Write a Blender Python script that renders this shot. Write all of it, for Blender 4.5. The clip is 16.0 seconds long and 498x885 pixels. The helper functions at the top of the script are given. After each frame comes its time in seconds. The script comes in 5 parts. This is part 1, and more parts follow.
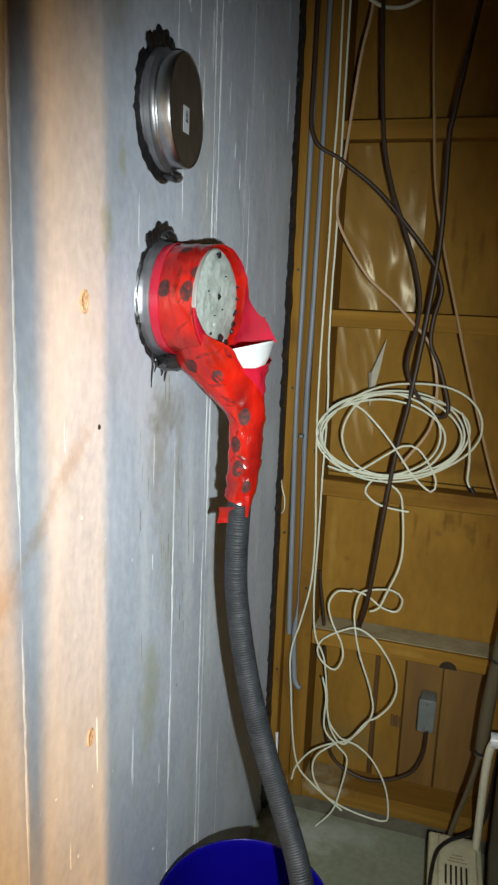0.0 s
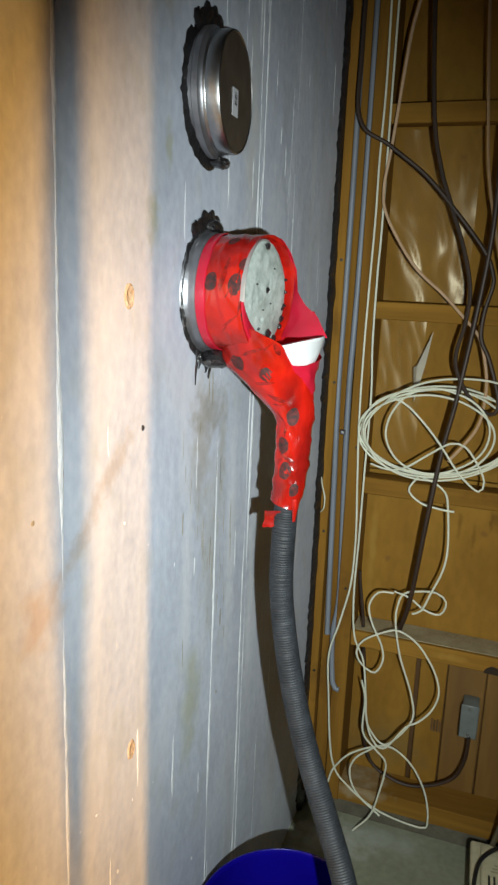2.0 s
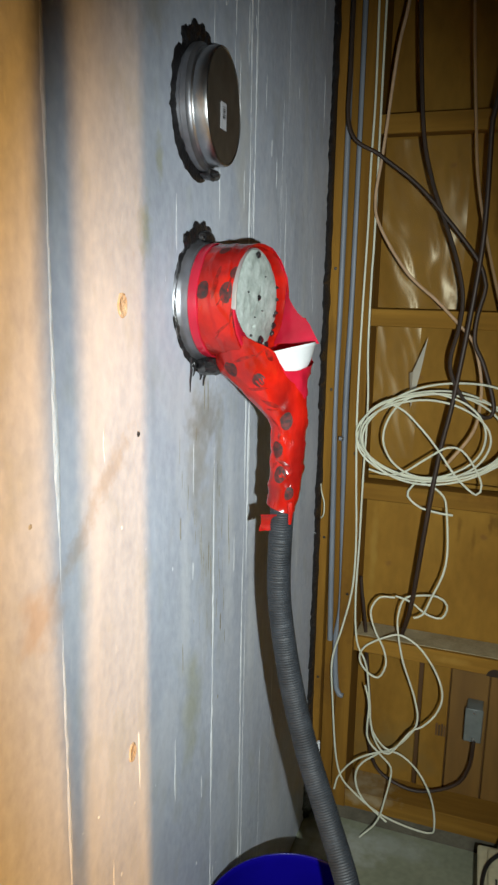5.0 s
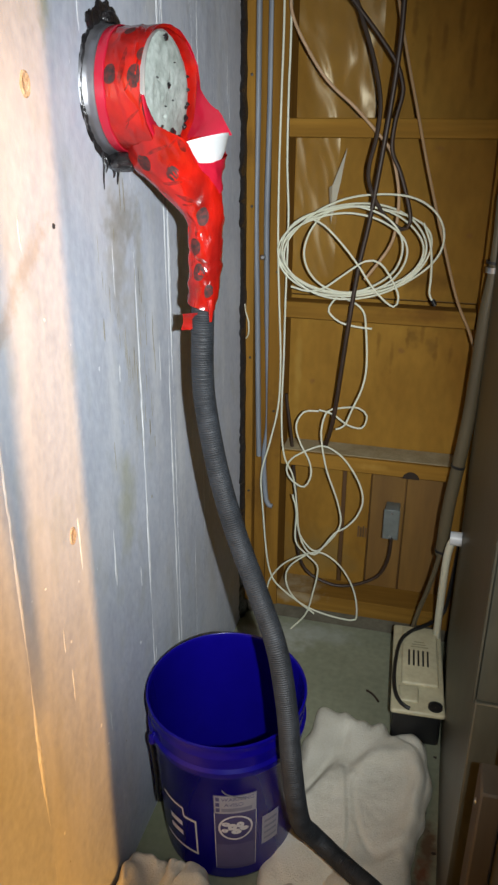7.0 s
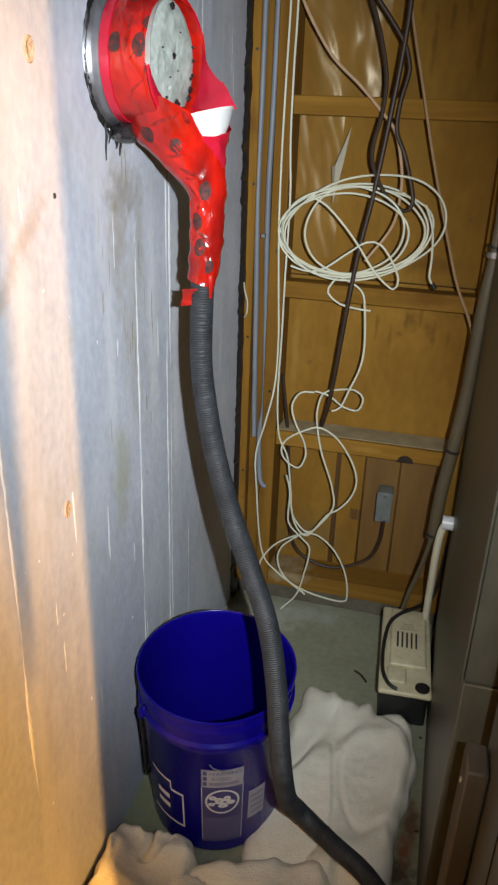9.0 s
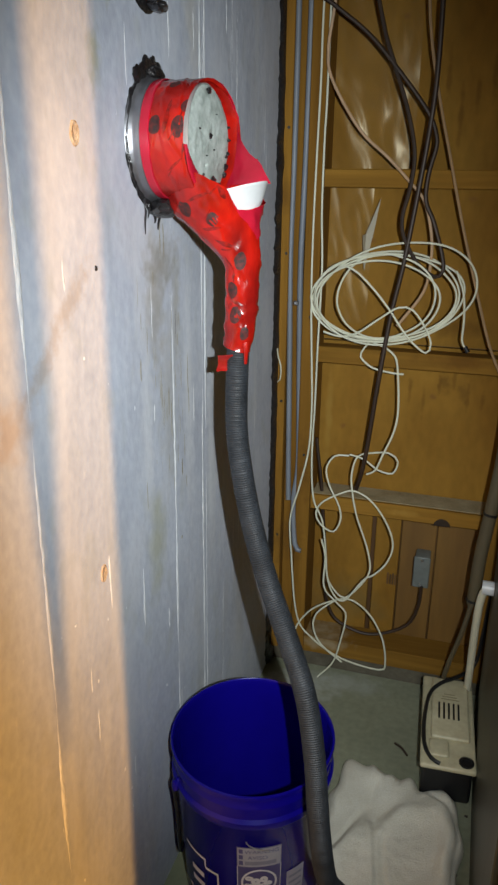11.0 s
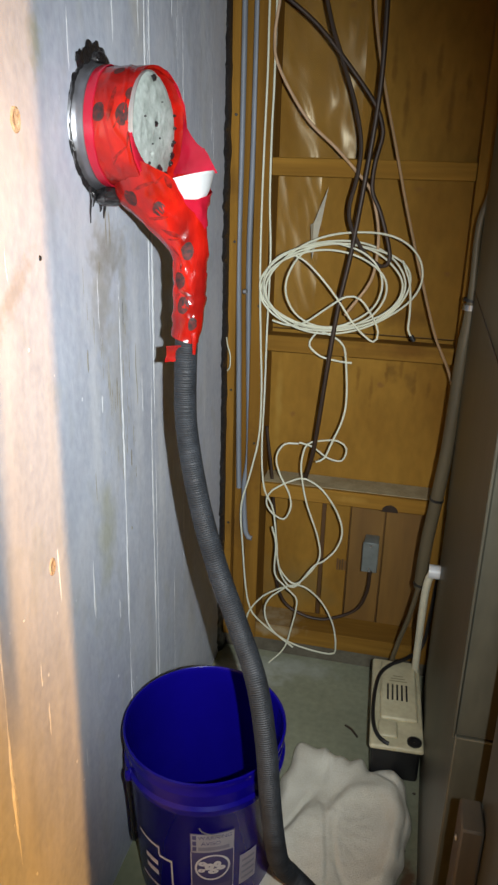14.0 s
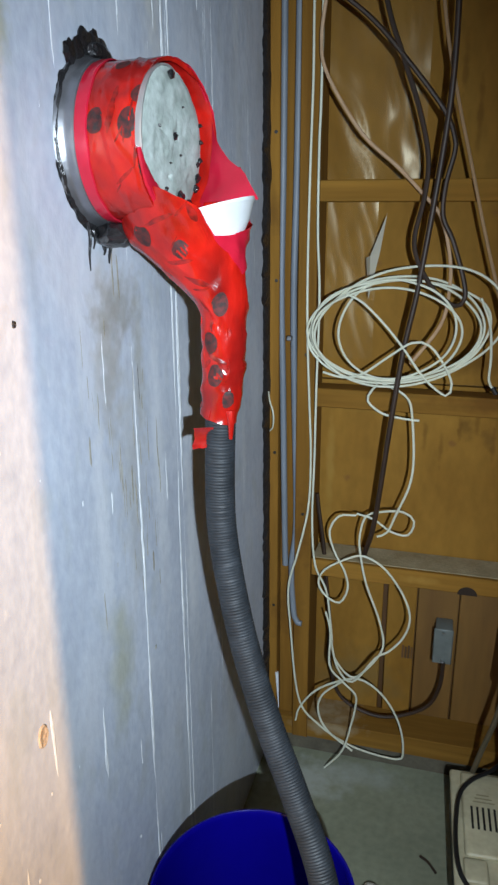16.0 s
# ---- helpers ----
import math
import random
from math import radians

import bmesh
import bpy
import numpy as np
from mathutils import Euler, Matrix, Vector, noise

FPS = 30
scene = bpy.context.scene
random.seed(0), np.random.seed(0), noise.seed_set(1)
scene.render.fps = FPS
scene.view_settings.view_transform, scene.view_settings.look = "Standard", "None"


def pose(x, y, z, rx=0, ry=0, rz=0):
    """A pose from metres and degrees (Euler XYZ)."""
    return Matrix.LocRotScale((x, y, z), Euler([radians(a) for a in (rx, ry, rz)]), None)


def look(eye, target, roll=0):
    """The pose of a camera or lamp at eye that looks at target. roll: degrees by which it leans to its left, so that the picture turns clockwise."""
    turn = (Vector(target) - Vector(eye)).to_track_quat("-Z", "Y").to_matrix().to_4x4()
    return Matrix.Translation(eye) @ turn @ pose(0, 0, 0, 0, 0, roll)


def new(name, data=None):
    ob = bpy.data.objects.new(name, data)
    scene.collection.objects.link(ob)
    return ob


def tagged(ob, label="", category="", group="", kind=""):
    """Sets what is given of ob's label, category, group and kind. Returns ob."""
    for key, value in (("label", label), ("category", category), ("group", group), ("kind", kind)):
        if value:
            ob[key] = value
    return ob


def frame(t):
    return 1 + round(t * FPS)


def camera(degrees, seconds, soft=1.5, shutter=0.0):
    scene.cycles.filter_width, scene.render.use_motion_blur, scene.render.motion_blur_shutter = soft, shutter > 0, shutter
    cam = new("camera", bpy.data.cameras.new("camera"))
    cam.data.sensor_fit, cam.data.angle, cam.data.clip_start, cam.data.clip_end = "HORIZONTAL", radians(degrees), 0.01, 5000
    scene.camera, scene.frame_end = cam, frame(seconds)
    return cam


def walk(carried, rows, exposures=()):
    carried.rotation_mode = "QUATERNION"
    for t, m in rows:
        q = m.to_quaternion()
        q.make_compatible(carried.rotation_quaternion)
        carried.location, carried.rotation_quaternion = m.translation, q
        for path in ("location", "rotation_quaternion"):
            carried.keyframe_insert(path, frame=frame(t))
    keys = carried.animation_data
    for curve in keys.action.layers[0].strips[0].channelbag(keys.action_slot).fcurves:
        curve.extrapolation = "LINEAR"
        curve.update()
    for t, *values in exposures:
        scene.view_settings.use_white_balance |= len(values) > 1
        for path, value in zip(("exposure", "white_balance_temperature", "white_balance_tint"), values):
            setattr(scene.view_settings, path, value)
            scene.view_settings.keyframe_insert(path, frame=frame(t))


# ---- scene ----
from mathutils.bvhtree import BVHTree

cam = camera(37.0, 16.0, soft=2.5)
PATH = [
    (0, (0.465, 0.204, 1.416), (-0.119, 2.07, 0.996), 2.3),
    (0.5, (0.462, 0.206, 1.427), (-0.121, 2.076, 1.026), 2.6),
    (1, (0.449, 0.234, 1.442), (-0.179, 2.091, 1.043), 2.3),
    (1.5, (0.422, 0.243, 1.428), (-0.232, 2.081, 0.988), 2.5),
    (2, (0.42, 0.246, 1.421), (-0.229, 2.082, 0.968), 2.3),
    (2.5, (0.414, 0.241, 1.42), (-0.233, 2.087, 1.002), 2.4),
    (3, (0.422, 0.24, 1.418), (-0.318, 2.067, 1.082), 0.7),
    (3.2, (0.422, 0.239, 1.416), (-0.323, 2.059, 1.051), 1.0),
    (5.3, (0.442, 0.228, 1.414), (-0.193, 2.073, 0.976), 0.8),
    (5.5, (0.437, 0.22, 1.397), (-0.166, 2.07, 0.934), 0.3),
    (6, (0.467, 0.2, 1.349), (-0.048, 2.024, 0.713), -1.1),
    (6.5, (0.478, 0.187, 1.331), (0.011, 1.981, 0.579), -0.9),
    (7, (0.479, 0.171, 1.343), (0.02, 1.954, 0.562), 0.4),
    (7.5, (0.471, 0.17, 1.34), (0.041, 1.956, 0.549), 1.7),
    (8, (0.46, 0.169, 1.333), (0.04, 1.946, 0.518), 2.4),
    (8.5, (0.467, 0.164, 1.333), (0.038, 1.934, 0.508), 2.4),
    (9, (0.475, 0.168, 1.337), (0.039, 1.937, 0.512), 2.1),
    (11.3, (0.47, 0.163, 1.338), (-0.075, 1.971, 0.678), 0.7),
    (11.5, (0.463, 0.17, 1.354), (-0.059, 1.984, 0.692), 0.5),
    (12, (0.473, 0.174, 1.362), (-0.02, 2.008, 0.737), 0.0),
    (12.5, (0.474, 0.17, 1.362), (0.015, 2.009, 0.726), 0.1),
    (13, (0.48, 0.163, 1.342), (0.073, 1.991, 0.639), 0.6),
    (13.5, (0.48, 0.161, 1.356), (0.123, 1.993, 0.638), 2.1),
    (14, (0.475, 0.164, 1.345), (0.064, 1.991, 0.645), 1.6),
    (14.5, (0.491, 0.134, 1.346), (-0.028, 1.95, 0.69), -0.3),
    (15, (0.549, 0.097, 1.339), (-0.017, 1.898, 0.677), -1.7),
    (15.5, (0.545, 0.169, 1.352), (0.005, 1.976, 0.685), -1.4),
    (16, (0.386, 0.453, 1.337), (-0.129, 2.279, 0.704), -0.4),
]
walk(cam, [(t, look(eye, target, roll)) for t, eye, target, roll in PATH], [(0.0, -0.18, 7050, 3), (3.2, -0.16, 6950, 2), (5.5, -0.26, 7100, 4), (6.0, -0.36, 7200, 6), (7.0, -0.10, 7000, 9), (9.2, -0.10, 6950, 10),
     (11.3, -0.40, 6950, 7), (12.0, -0.30, 7000, 8), (12.5, -0.16, 7050, 9), (14.0, -0.08, 7000, 9), (15.0, -0.20, 6150, 6), (16.0, -0.15, 6050, 5)])

# ---- light ----
world = bpy.data.worlds.new("world")
world.use_nodes = True
world.node_tree.nodes["Background"].inputs[0].default_value = (1.0, 0.75, 0.5, 1)
world.node_tree.nodes["Background"].inputs[1].default_value = 0.002
scene.world = world


def lamp(name, kind, at, energy, colour, size, target=None, roll=0):
    data = bpy.data.lights.new(name, kind)
    data.energy, data.color = energy, colour
    data.shadow_soft_size = size
    ob = new(name, data)
    ob.matrix_world = look(at, target, roll) if target else pose(*at)
    return ob


# the torch held beside the camera
torch = lamp("torch", "SPOT", (0.575, 0.16, 1.36), 152.0, (0.83, 0.915, 1.0), 0.008, (0.045, 1.68, 0.885), 9)
torch.data.spot_size, torch.data.spot_blend = radians(88), 1.0
torch.scale = (0.54, 1.0, 1.0)
# the warm reflector lamp in the room behind
bulb = lamp("bulb", "SPOT", (1.6, -1.2, 1.75), 610.0, (1.0, 0.49, 0.13), 0.014, (0.0, 0.72, 0.46))
bulb.data.spot_size, bulb.data.spot_blend = radians(57), 0.6


# ---- materials ----
def shader(name, colour, rough=0.6, metal=0.0, second=None, scale=8.0, stretch=(1, 1, 1), mix=0.5, bump=0.0,
           fine=60.0, fine_amount=0.25, coat=0.0, island=0.0, deep=0.004, detail=4):
    m = bpy.data.materials.new(name)
    m.use_nodes = True
    n, l = m.node_tree.nodes, m.node_tree.links
    b = n["Principled BSDF"]
    b.inputs["Roughness"].default_value, b.inputs["Metallic"].default_value = rough, metal
    b.inputs["Coat Weight"].default_value = coat
    co = n.new("ShaderNodeNewGeometry")
    mp = n.new("ShaderNodeMapping")
    mp.inputs["Scale"].default_value = stretch
    l.new(co.outputs["Position"], mp.inputs["Vector"])
    big = n.new("ShaderNodeTexNoise")
    big.inputs["Scale"].default_value, big.inputs["Detail"].default_value = scale, 5
    small = n.new("ShaderNodeTexNoise")
    small.inputs["Scale"].default_value, small.inputs["Detail"].default_value = fine, detail
    for t in (big, small):
        l.new(mp.outputs["Vector"], t.inputs["Vector"])
    ramp = n.new("ShaderNodeValToRGB")
    ramp.color_ramp.elements[0].position, ramp.color_ramp.elements[1].position = 0.5 - mix / 2, 0.5 + mix / 2
    ramp.color_ramp.elements[0].color = (*colour, 1)
    ramp.color_ramp.elements[1].color = (*(second or [c * 0.8 for c in colour]), 1)
    l.new(big.outputs["Fac"], ramp.inputs["Fac"])
    dark = n.new("ShaderNodeMix")
    dark.data_type, dark.blend_type = "RGBA", "OVERLAY"
    dark.inputs["Factor"].default_value = fine_amount
    l.new(ramp.outputs["Color"], dark.inputs["A"])
    l.new(small.outputs["Fac"], dark.inputs["B"])
    out = dark.outputs["Result"]
    if island:
        info = n.new("ShaderNodeObjectInfo")
        hsv = n.new("ShaderNodeHueSaturation")
        mr = n.new("ShaderNodeMapRange")
        mr.inputs["To Min"].default_value, mr.inputs["To Max"].default_value = 1 - island, 1 + island
        l.new(info.outputs["Random"], mr.inputs["Value"])
        l.new(mr.outputs["Result"], hsv.inputs["Value"])
        l.new(out, hsv.inputs["Color"])
        out = hsv.outputs["Color"]
    l.new(out, b.inputs["Base Color"])
    if bump:
        bp = n.new("ShaderNodeBump")
        bp.inputs["Strength"].default_value, bp.inputs["Distance"].default_value = bump, deep
        l.new(small.outputs["Fac"], bp.inputs["Height"])
        l.new(bp.outputs["Normal"], b.inputs["Normal"])
    return m


def stain(m, at, size, colour, amount=0.6, edge=14.0, turn=0.0):
    """A stain of its own shape on a material, round a place."""
    n, l = m.node_tree.nodes, m.node_tree.links
    b = n["Principled BSDF"]
    old = b.inputs["Base Color"].links[0].from_socket
    geo = n.new("ShaderNodeNewGeometry")
    mp = n.new("ShaderNodeMapping")
    mp.vector_type = "TEXTURE"
    mp.inputs["Location"].default_value, mp.inputs["Scale"].default_value = at, size
    mp.inputs["Rotation"].default_value = (radians(turn), 0, 0)
    l.new(geo.outputs["Position"], mp.inputs["Vector"])
    ln = n.new("ShaderNodeVectorMath")
    ln.operation = "LENGTH"
    l.new(mp.outputs["Vector"], ln.inputs[0])
    no = n.new("ShaderNodeTexNoise")
    no.inputs["Scale"].default_value, no.inputs["Detail"].default_value = edge, 6
    l.new(geo.outputs["Position"], no.inputs["Vector"])
    ad = n.new("ShaderNodeMath")
    ad.operation, ad.inputs[1].default_value = "MULTIPLY_ADD", 1.6
    l.new(no.outputs["Fac"], ad.inputs[0])
    l.new(ln.outputs["Value"], ad.inputs[2])
    mr = n.new("ShaderNodeMapRange")
    mr.inputs["From Min"].default_value, mr.inputs["From Max"].default_value = 1.0, 1.75
    mr.inputs["To Min"].default_value, mr.inputs["To Max"].default_value = amount, 0.0
    l.new(ad.outputs["Value"], mr.inputs["Value"])
    mx = n.new("ShaderNodeMix")
    mx.data_type = "RGBA"
    mx.inputs["B"].default_value = (*colour, 1)
    l.new(mr.outputs["Result"], mx.inputs["Factor"])
    l.new(old, mx.inputs["A"])
    l.new(mx.outputs["Result"], b.inputs["Base Color"])


def plain(name, colour, rough=0.5, metal=0.0, **k):
    return shader(name, colour, rough, metal, [c * 0.85 for c in colour], fine_amount=0.15, **k)


PAINT = shader("wall_paint", (0.54, 0.58, 0.665), 0.46, 0, (0.44, 0.475, 0.555), 6.0, (1, 1.0, 0.8), 0.5, 0.16, 75.0, 0.24, deep=0.003)


def streaks(m, colour, amount, scale, low, stretch=0.06):
    """Dried vertical streaks over a wall's paint."""
    n, l = m.node_tree.nodes, m.node_tree.links
    b = n["Principled BSDF"]
    old = b.inputs["Base Color"].links[0].from_socket
    geo, mp, no = n.new("ShaderNodeNewGeometry"), n.new("ShaderNodeMapping"), n.new("ShaderNodeTexNoise")
    mp.inputs["Scale"].default_value = (1, 1, stretch)
    no.inputs["Scale"].default_value, no.inputs["Detail"].default_value = scale, 6
    mr, mx = n.new("ShaderNodeMapRange"), n.new("ShaderNodeMix")
    mr.inputs["From Min"].default_value, mr.inputs["From Max"].default_value, mr.inputs["To Max"].default_value = low, low + 0.12, amount
    mx.data_type = "RGBA"
    mx.inputs["B"].default_value = (*colour, 1)
    l.new(geo.outputs["Position"], mp.inputs["Vector"])
    l.new(mp.outputs["Vector"], no.inputs["Vector"])
    l.new(no.outputs["Fac"], mr.inputs["Value"])
    l.new(mr.outputs["Result"], mx.inputs["Factor"])
    l.new(old, mx.inputs["A"])
    l.new(mx.outputs["Result"], b.inputs["Base Color"])


streaks(PAINT, (0.70, 0.71, 0.70), 0.45, 11, 0.58, 0.10)
streaks(PAINT, (0.41, 0.40, 0.35), 0.35, 7, 0.60, 0.2)
streaks(PAINT, (0.72, 0.73, 0.73), 0.55, 70, 0.68, 0.35)
streaks(PAINT, (0.40, 0.35, 0.28), 0.45, 48, 0.70, 0.8)
streaks(PAINT, (0.65, 0.66, 0.69), 0.35, 7, 0.52, 0.5)
streaks(PAINT, (0.40, 0.415, 0.38), 0.3, 17, 0.56, 0.6)
streaks(PAINT, (0.74, 0.75, 0.75), 0.7, 150, 0.70, 0.9)
stain(PAINT, (0, 1.225, 1.16), (0.3, 0.05, 0.16), (0.30, 0.27, 0.21), 0.55, 40)
stain(PAINT, (0, 1.31, 1.14), (0.3, 0.02, 0.14), (0.33, 0.31, 0.24), 0.5, 55)
stain(PAINT, (0, 1.27, 1.0), (0.3, 0.05, 0.2), (0.40, 0.38, 0.33), 0.4, 30)
stain(PAINT, (0, 1.206, 0.75), (0.3, 0.05, 0.13), (0.40, 0.40, 0.22), 0.5, 20)
stain(PAINT, (0, 1.065, 1.475), (0.3, 0.022, 0.045), (0.34, 0.34, 0.22), 0.6, 60)
stain(PAINT, (0, 1.105, 1.565), (0.3, 0.014, 0.035), (0.36, 0.36, 0.22), 0.6, 60)
stain(PAINT, (0, 1.09, 1.74), (0.3, 0.05, 0.06), (0.42, 0.38, 0.30), 0.5, 40)
# a rusty scrape slanting over the paint, and smudges about the stubs
stain(PAINT, (0, 0.975, 1.195), (0.3, 0.085, 0.022), (0.38, 0.31, 0.25), 0.5, 75, 38)
stain(PAINT, (0, 0.90, 1.125), (0.3, 0.07, 0.020), (0.40, 0.31, 0.24), 0.5, 85, 40)
stain(PAINT, (0, 0.83, 1.07), (0.3, 0.05, 0.045), (0.42, 0.31, 0.22), 0.55, 35, 20)
stain(PAINT, (0, 1.26, 1.21), (0.3, 0.085, 0.05), (0.22, 0.20, 0.16), 0.55, 60)
stain(PAINT, (0, 1.40, 1.62), (0.3, 0.05, 0.25), (0.62, 0.60, 0.55), 0.5, 30)
stain(PAINT, (0, 1.36, 0.95), (0.3, 0.035, 0.30), (0.70, 0.72, 0.76), 0.6, 35)
stain(PAINT, (0, 1.47, 0.80), (0.3, 0.025, 0.35), (0.72, 0.74, 0.77), 0.6, 45)
stain(PAINT, (0, 1.18, 0.95), (0.3, 0.03, 0.25), (0.68, 0.70, 0.74), 0.5, 40)


def unevenness(m, scale, deep, stretch):
    """Trowel marks and waviness on top of the fine relief."""
    n, l = m.node_tree.nodes, m.node_tree.links
    b = n["Principled BSDF"]
    old = b.inputs["Normal"].links[0].from_socket
    geo, mp, no, bp = n.new("ShaderNodeNewGeometry"), n.new("ShaderNodeMapping"), n.new("ShaderNodeTexNoise"), n.new("ShaderNodeBump")
    mp.inputs["Scale"].default_value = stretch
    no.inputs["Scale"].default_value, no.inputs["Detail"].default_value = scale, 3
    bp.inputs["Strength"].default_value, bp.inputs["Distance"].default_value = 1.0, deep
    l.new(geo.outputs["Position"], mp.inputs["Vector"])
    l.new(mp.outputs["Vector"], no.inputs["Vector"])
    l.new(no.outputs["Fac"], bp.inputs["Height"])
    l.new(old, bp.inputs["Normal"])
    l.new(bp.outputs["Normal"], b.inputs["Normal"])


unevenness(PAINT, 9, 0.004, (1, 1, 0.7))


def translucent(m, colour, amount):
    """Lets some of the light through a thin sheet."""
    n, l = m.node_tree.nodes, m.node_tree.links
    tr, mx = n.new("ShaderNodeBsdfTranslucent"), n.new("ShaderNodeMixShader")
    tr.inputs["Color"].default_value = (*colour, 1)
    mx.inputs[0].default_value = amount
    l.new(n["Principled BSDF"].outputs[0], mx.inputs[1])
    l.new(tr.outputs[0], mx.inputs[2])
    l.new(mx.outputs[0], n["Material Output"].inputs["Surface"])


RUN = shader("paint_run", (0.86, 0.87, 0.88), 0.6, 0, (0.62, 0.65, 0.69), 90, (1, 1, 0.5), bump=0.5, fine=200)
PUTTY = shader("putty", (0.55, 0.47, 0.36), 0.8, 0, (0.34, 0.20, 0.10), 60, bump=0.6, fine=200)
TAR = shader("tar", (0.009, 0.008, 0.009), 0.28, 0, (0.020, 0.019, 0.020), 60, bump=0.7, fine=170, coat=0.35)
GALV = shader("galvanised_steel", (0.48, 0.48, 0.48), 0.32, 1, (0.36, 0.36, 0.37), 30, bump=0.1, fine=80)
LEAD = shader("weathered_steel", (0.30, 0.30, 0.32), 0.42, 0.85, (0.20, 0.20, 0.22), 30, bump=0.2, fine=50)
CAPFACE = shader("dull_steel", (0.30, 0.26, 0.21), 0.45, 0.9, (0.22, 0.19, 0.16), 25, bump=0.05)
FOAM = shader("spray_foam", (0.42, 0.465, 0.44), 0.85, 0, (0.26, 0.30, 0.27), 55, mix=0.4, bump=0.18, fine=140, fine_amount=0.35)
stain(FOAM, (0.09, 1.25, 1.345), (0.3, 0.035, 0.025), (0.20, 0.21, 0.19), 0.7, 90)
RED = shader("red_tape", (0.60, 0.013, 0.006), 0.2, 0, (0.27, 0.008, 0.006), 24, (1, 1, 0.5), 0.3, bump=0.5, fine=55, fine_amount=0.6, coat=0.45, deep=0.004, detail=3)
PINK = shader("red_tape_single_layer", (0.68, 0.018, 0.055), 0.22, 0, (0.48, 0.013, 0.035), 20, bump=0.4, fine=34, coat=0.6, deep=0.006, detail=2)
translucent(RED, (0.60, 0.01, 0.04), 0.25)
translucent(PINK, (0.85, 0.02, 0.09), 0.35)
INK = shader("tape_print", (0.014, 0.006, 0.006), 0.7, 0, (0.09, 0.008, 0.007), 210, mix=0.28)
SMUDGE = shader("smeared_print_and_crease_shade", (0.13, 0.007, 0.006), 0.25, 0, (0.32, 0.009, 0.006), 120, mix=0.3)
WHITEP = plain("white_plastic", (0.66, 0.68, 0.69), 0.35)
HOSE = shader("grey_hose", (0.026, 0.030, 0.036), 0.6, 0, (0.012, 0.014, 0.017), 26, mix=0.4, fine=90, fine_amount=0.6)
BLUE = shader("blue_plastic", (0.0035, 0.0015, 0.20), 0.26, 0, (0.0030, 0.0012, 0.16), 6, fine=30, fine_amount=0.1)
BLUE.node_tree.nodes["Principled BSDF"].inputs["Specular IOR Level"].default_value = 0.28
LABEL = plain("label_white", (0.62, 0.62, 0.66), 0.5)
LABELDIM = plain("label_film", (0.06, 0.055, 0.17), 0.4)
BLACK = plain("black_plastic", (0.012, 0.012, 0.013), 0.4)
WIRE = plain("white_cable", (0.66, 0.66, 0.52), 0.45)
DCABLE = shader("dark_cable", (0.040, 0.020, 0.011), 0.5, 0, (0.022, 0.012, 0.007), 20)
TANW = plain("tan_cable", (0.36, 0.22, 0.11), 0.5)
COND = shader("grey_conduit", (0.20, 0.22, 0.25), 0.5, 0, (0.14, 0.155, 0.18), 14, (1, 1, 0.2))
WOOD = shader("lumber", (0.255, 0.128, 0.021), 0.85, 0, (0.155, 0.070, 0.011), 26, (1, 1, 0.06), 0.6, 0.15, 90, 0.35, island=0.16)
WOODH = shader("lumber_flat", (0.26, 0.134, 0.023), 0.85, 0, (0.165, 0.078, 0.012), 26, (0.06, 1, 1), 0.6, 0.15, 90, 0.35, island=0.12)
PLY = shader("sheathing_plywood", (0.265, 0.140, 0.024), 0.8, 0, (0.172, 0.082, 0.013), 8, (1, 1, 0.45), 0.55, 0.1, 60, 0.2, island=0.1)
for k in range(9):
    stain(PLY, (0.17 + 0.045 * k, 2.045, 0.72 + 0.23 * ((k * 7) % 5) + 0.02 * k), (0.012, 0.3, 0.009), (0.17, 0.075, 0.025), 0.6, 70)
stain(PLY, (0.42, 2.045, 0.86), (0.02, 0.3, 0.035), (0.11, 0.055, 0.012), 0.55, 60)
stain(PLY, (0.47, 2.045, 0.84), (0.02, 0.3, 0.03), (0.12, 0.06, 0.014), 0.5, 60)
stain(PLY, (0.44, 2.045, 1.0), (0.11, 0.3, 0.03), (0.11, 0.052, 0.010), 0.6, 30)
stain(PLY, (0.13, 2.045, 0.75), (0.012, 0.3, 0.16), (0.34, 0.21, 0.05), 0.5, 20)
for k in range(7):
    stain(PLY, (0.33 + 0.033 * k, 2.045, 1.52 + 0.05 * math.sin(k * 2.1)), (0.008, 0.3, 0.05 + 0.02 * (k % 3)), (0.10, 0.045, 0.008), 0.5, 45)
    stain(PLY, (0.30 + 0.036 * k, 2.045, 0.84 + 0.03 * math.cos(k * 1.7)), (0.007, 0.3, 0.03 + 0.012 * (k % 3)), (0.12, 0.055, 0.010), 0.5, 60)
stain(PLY, (0.20, 2.045, 0.20), (0.16, 0.3, 0.10), (0.16, 0.11, 0.04), 0.55, 22)
stain(WOODH, (0.45, 1.955, 0.94), (0.13, 0.3, 0.025), (0.12, 0.052, 0.010), 0.7, 35)
stain(WOODH, (0.16, 1.955, 0.10), (0.10, 0.3, 0.03), (0.33, 0.29, 0.20), 0.55, 40)
stain(WOODH, (0.35, 1.955, 0.53), (0.05, 0.3, 0.012), (0.36, 0.21, 0.045), 0.5, 40)
stain(WOOD, (0.088, 1.95, 0.62), (0.03, 0.3, 0.10), (0.10, 0.045, 0.010), 0.6, 50)
stain(WOOD, (0.05, 1.95, 0.40), (0.05, 0.3, 0.09), (0.12, 0.055, 0.012), 0.55, 50)
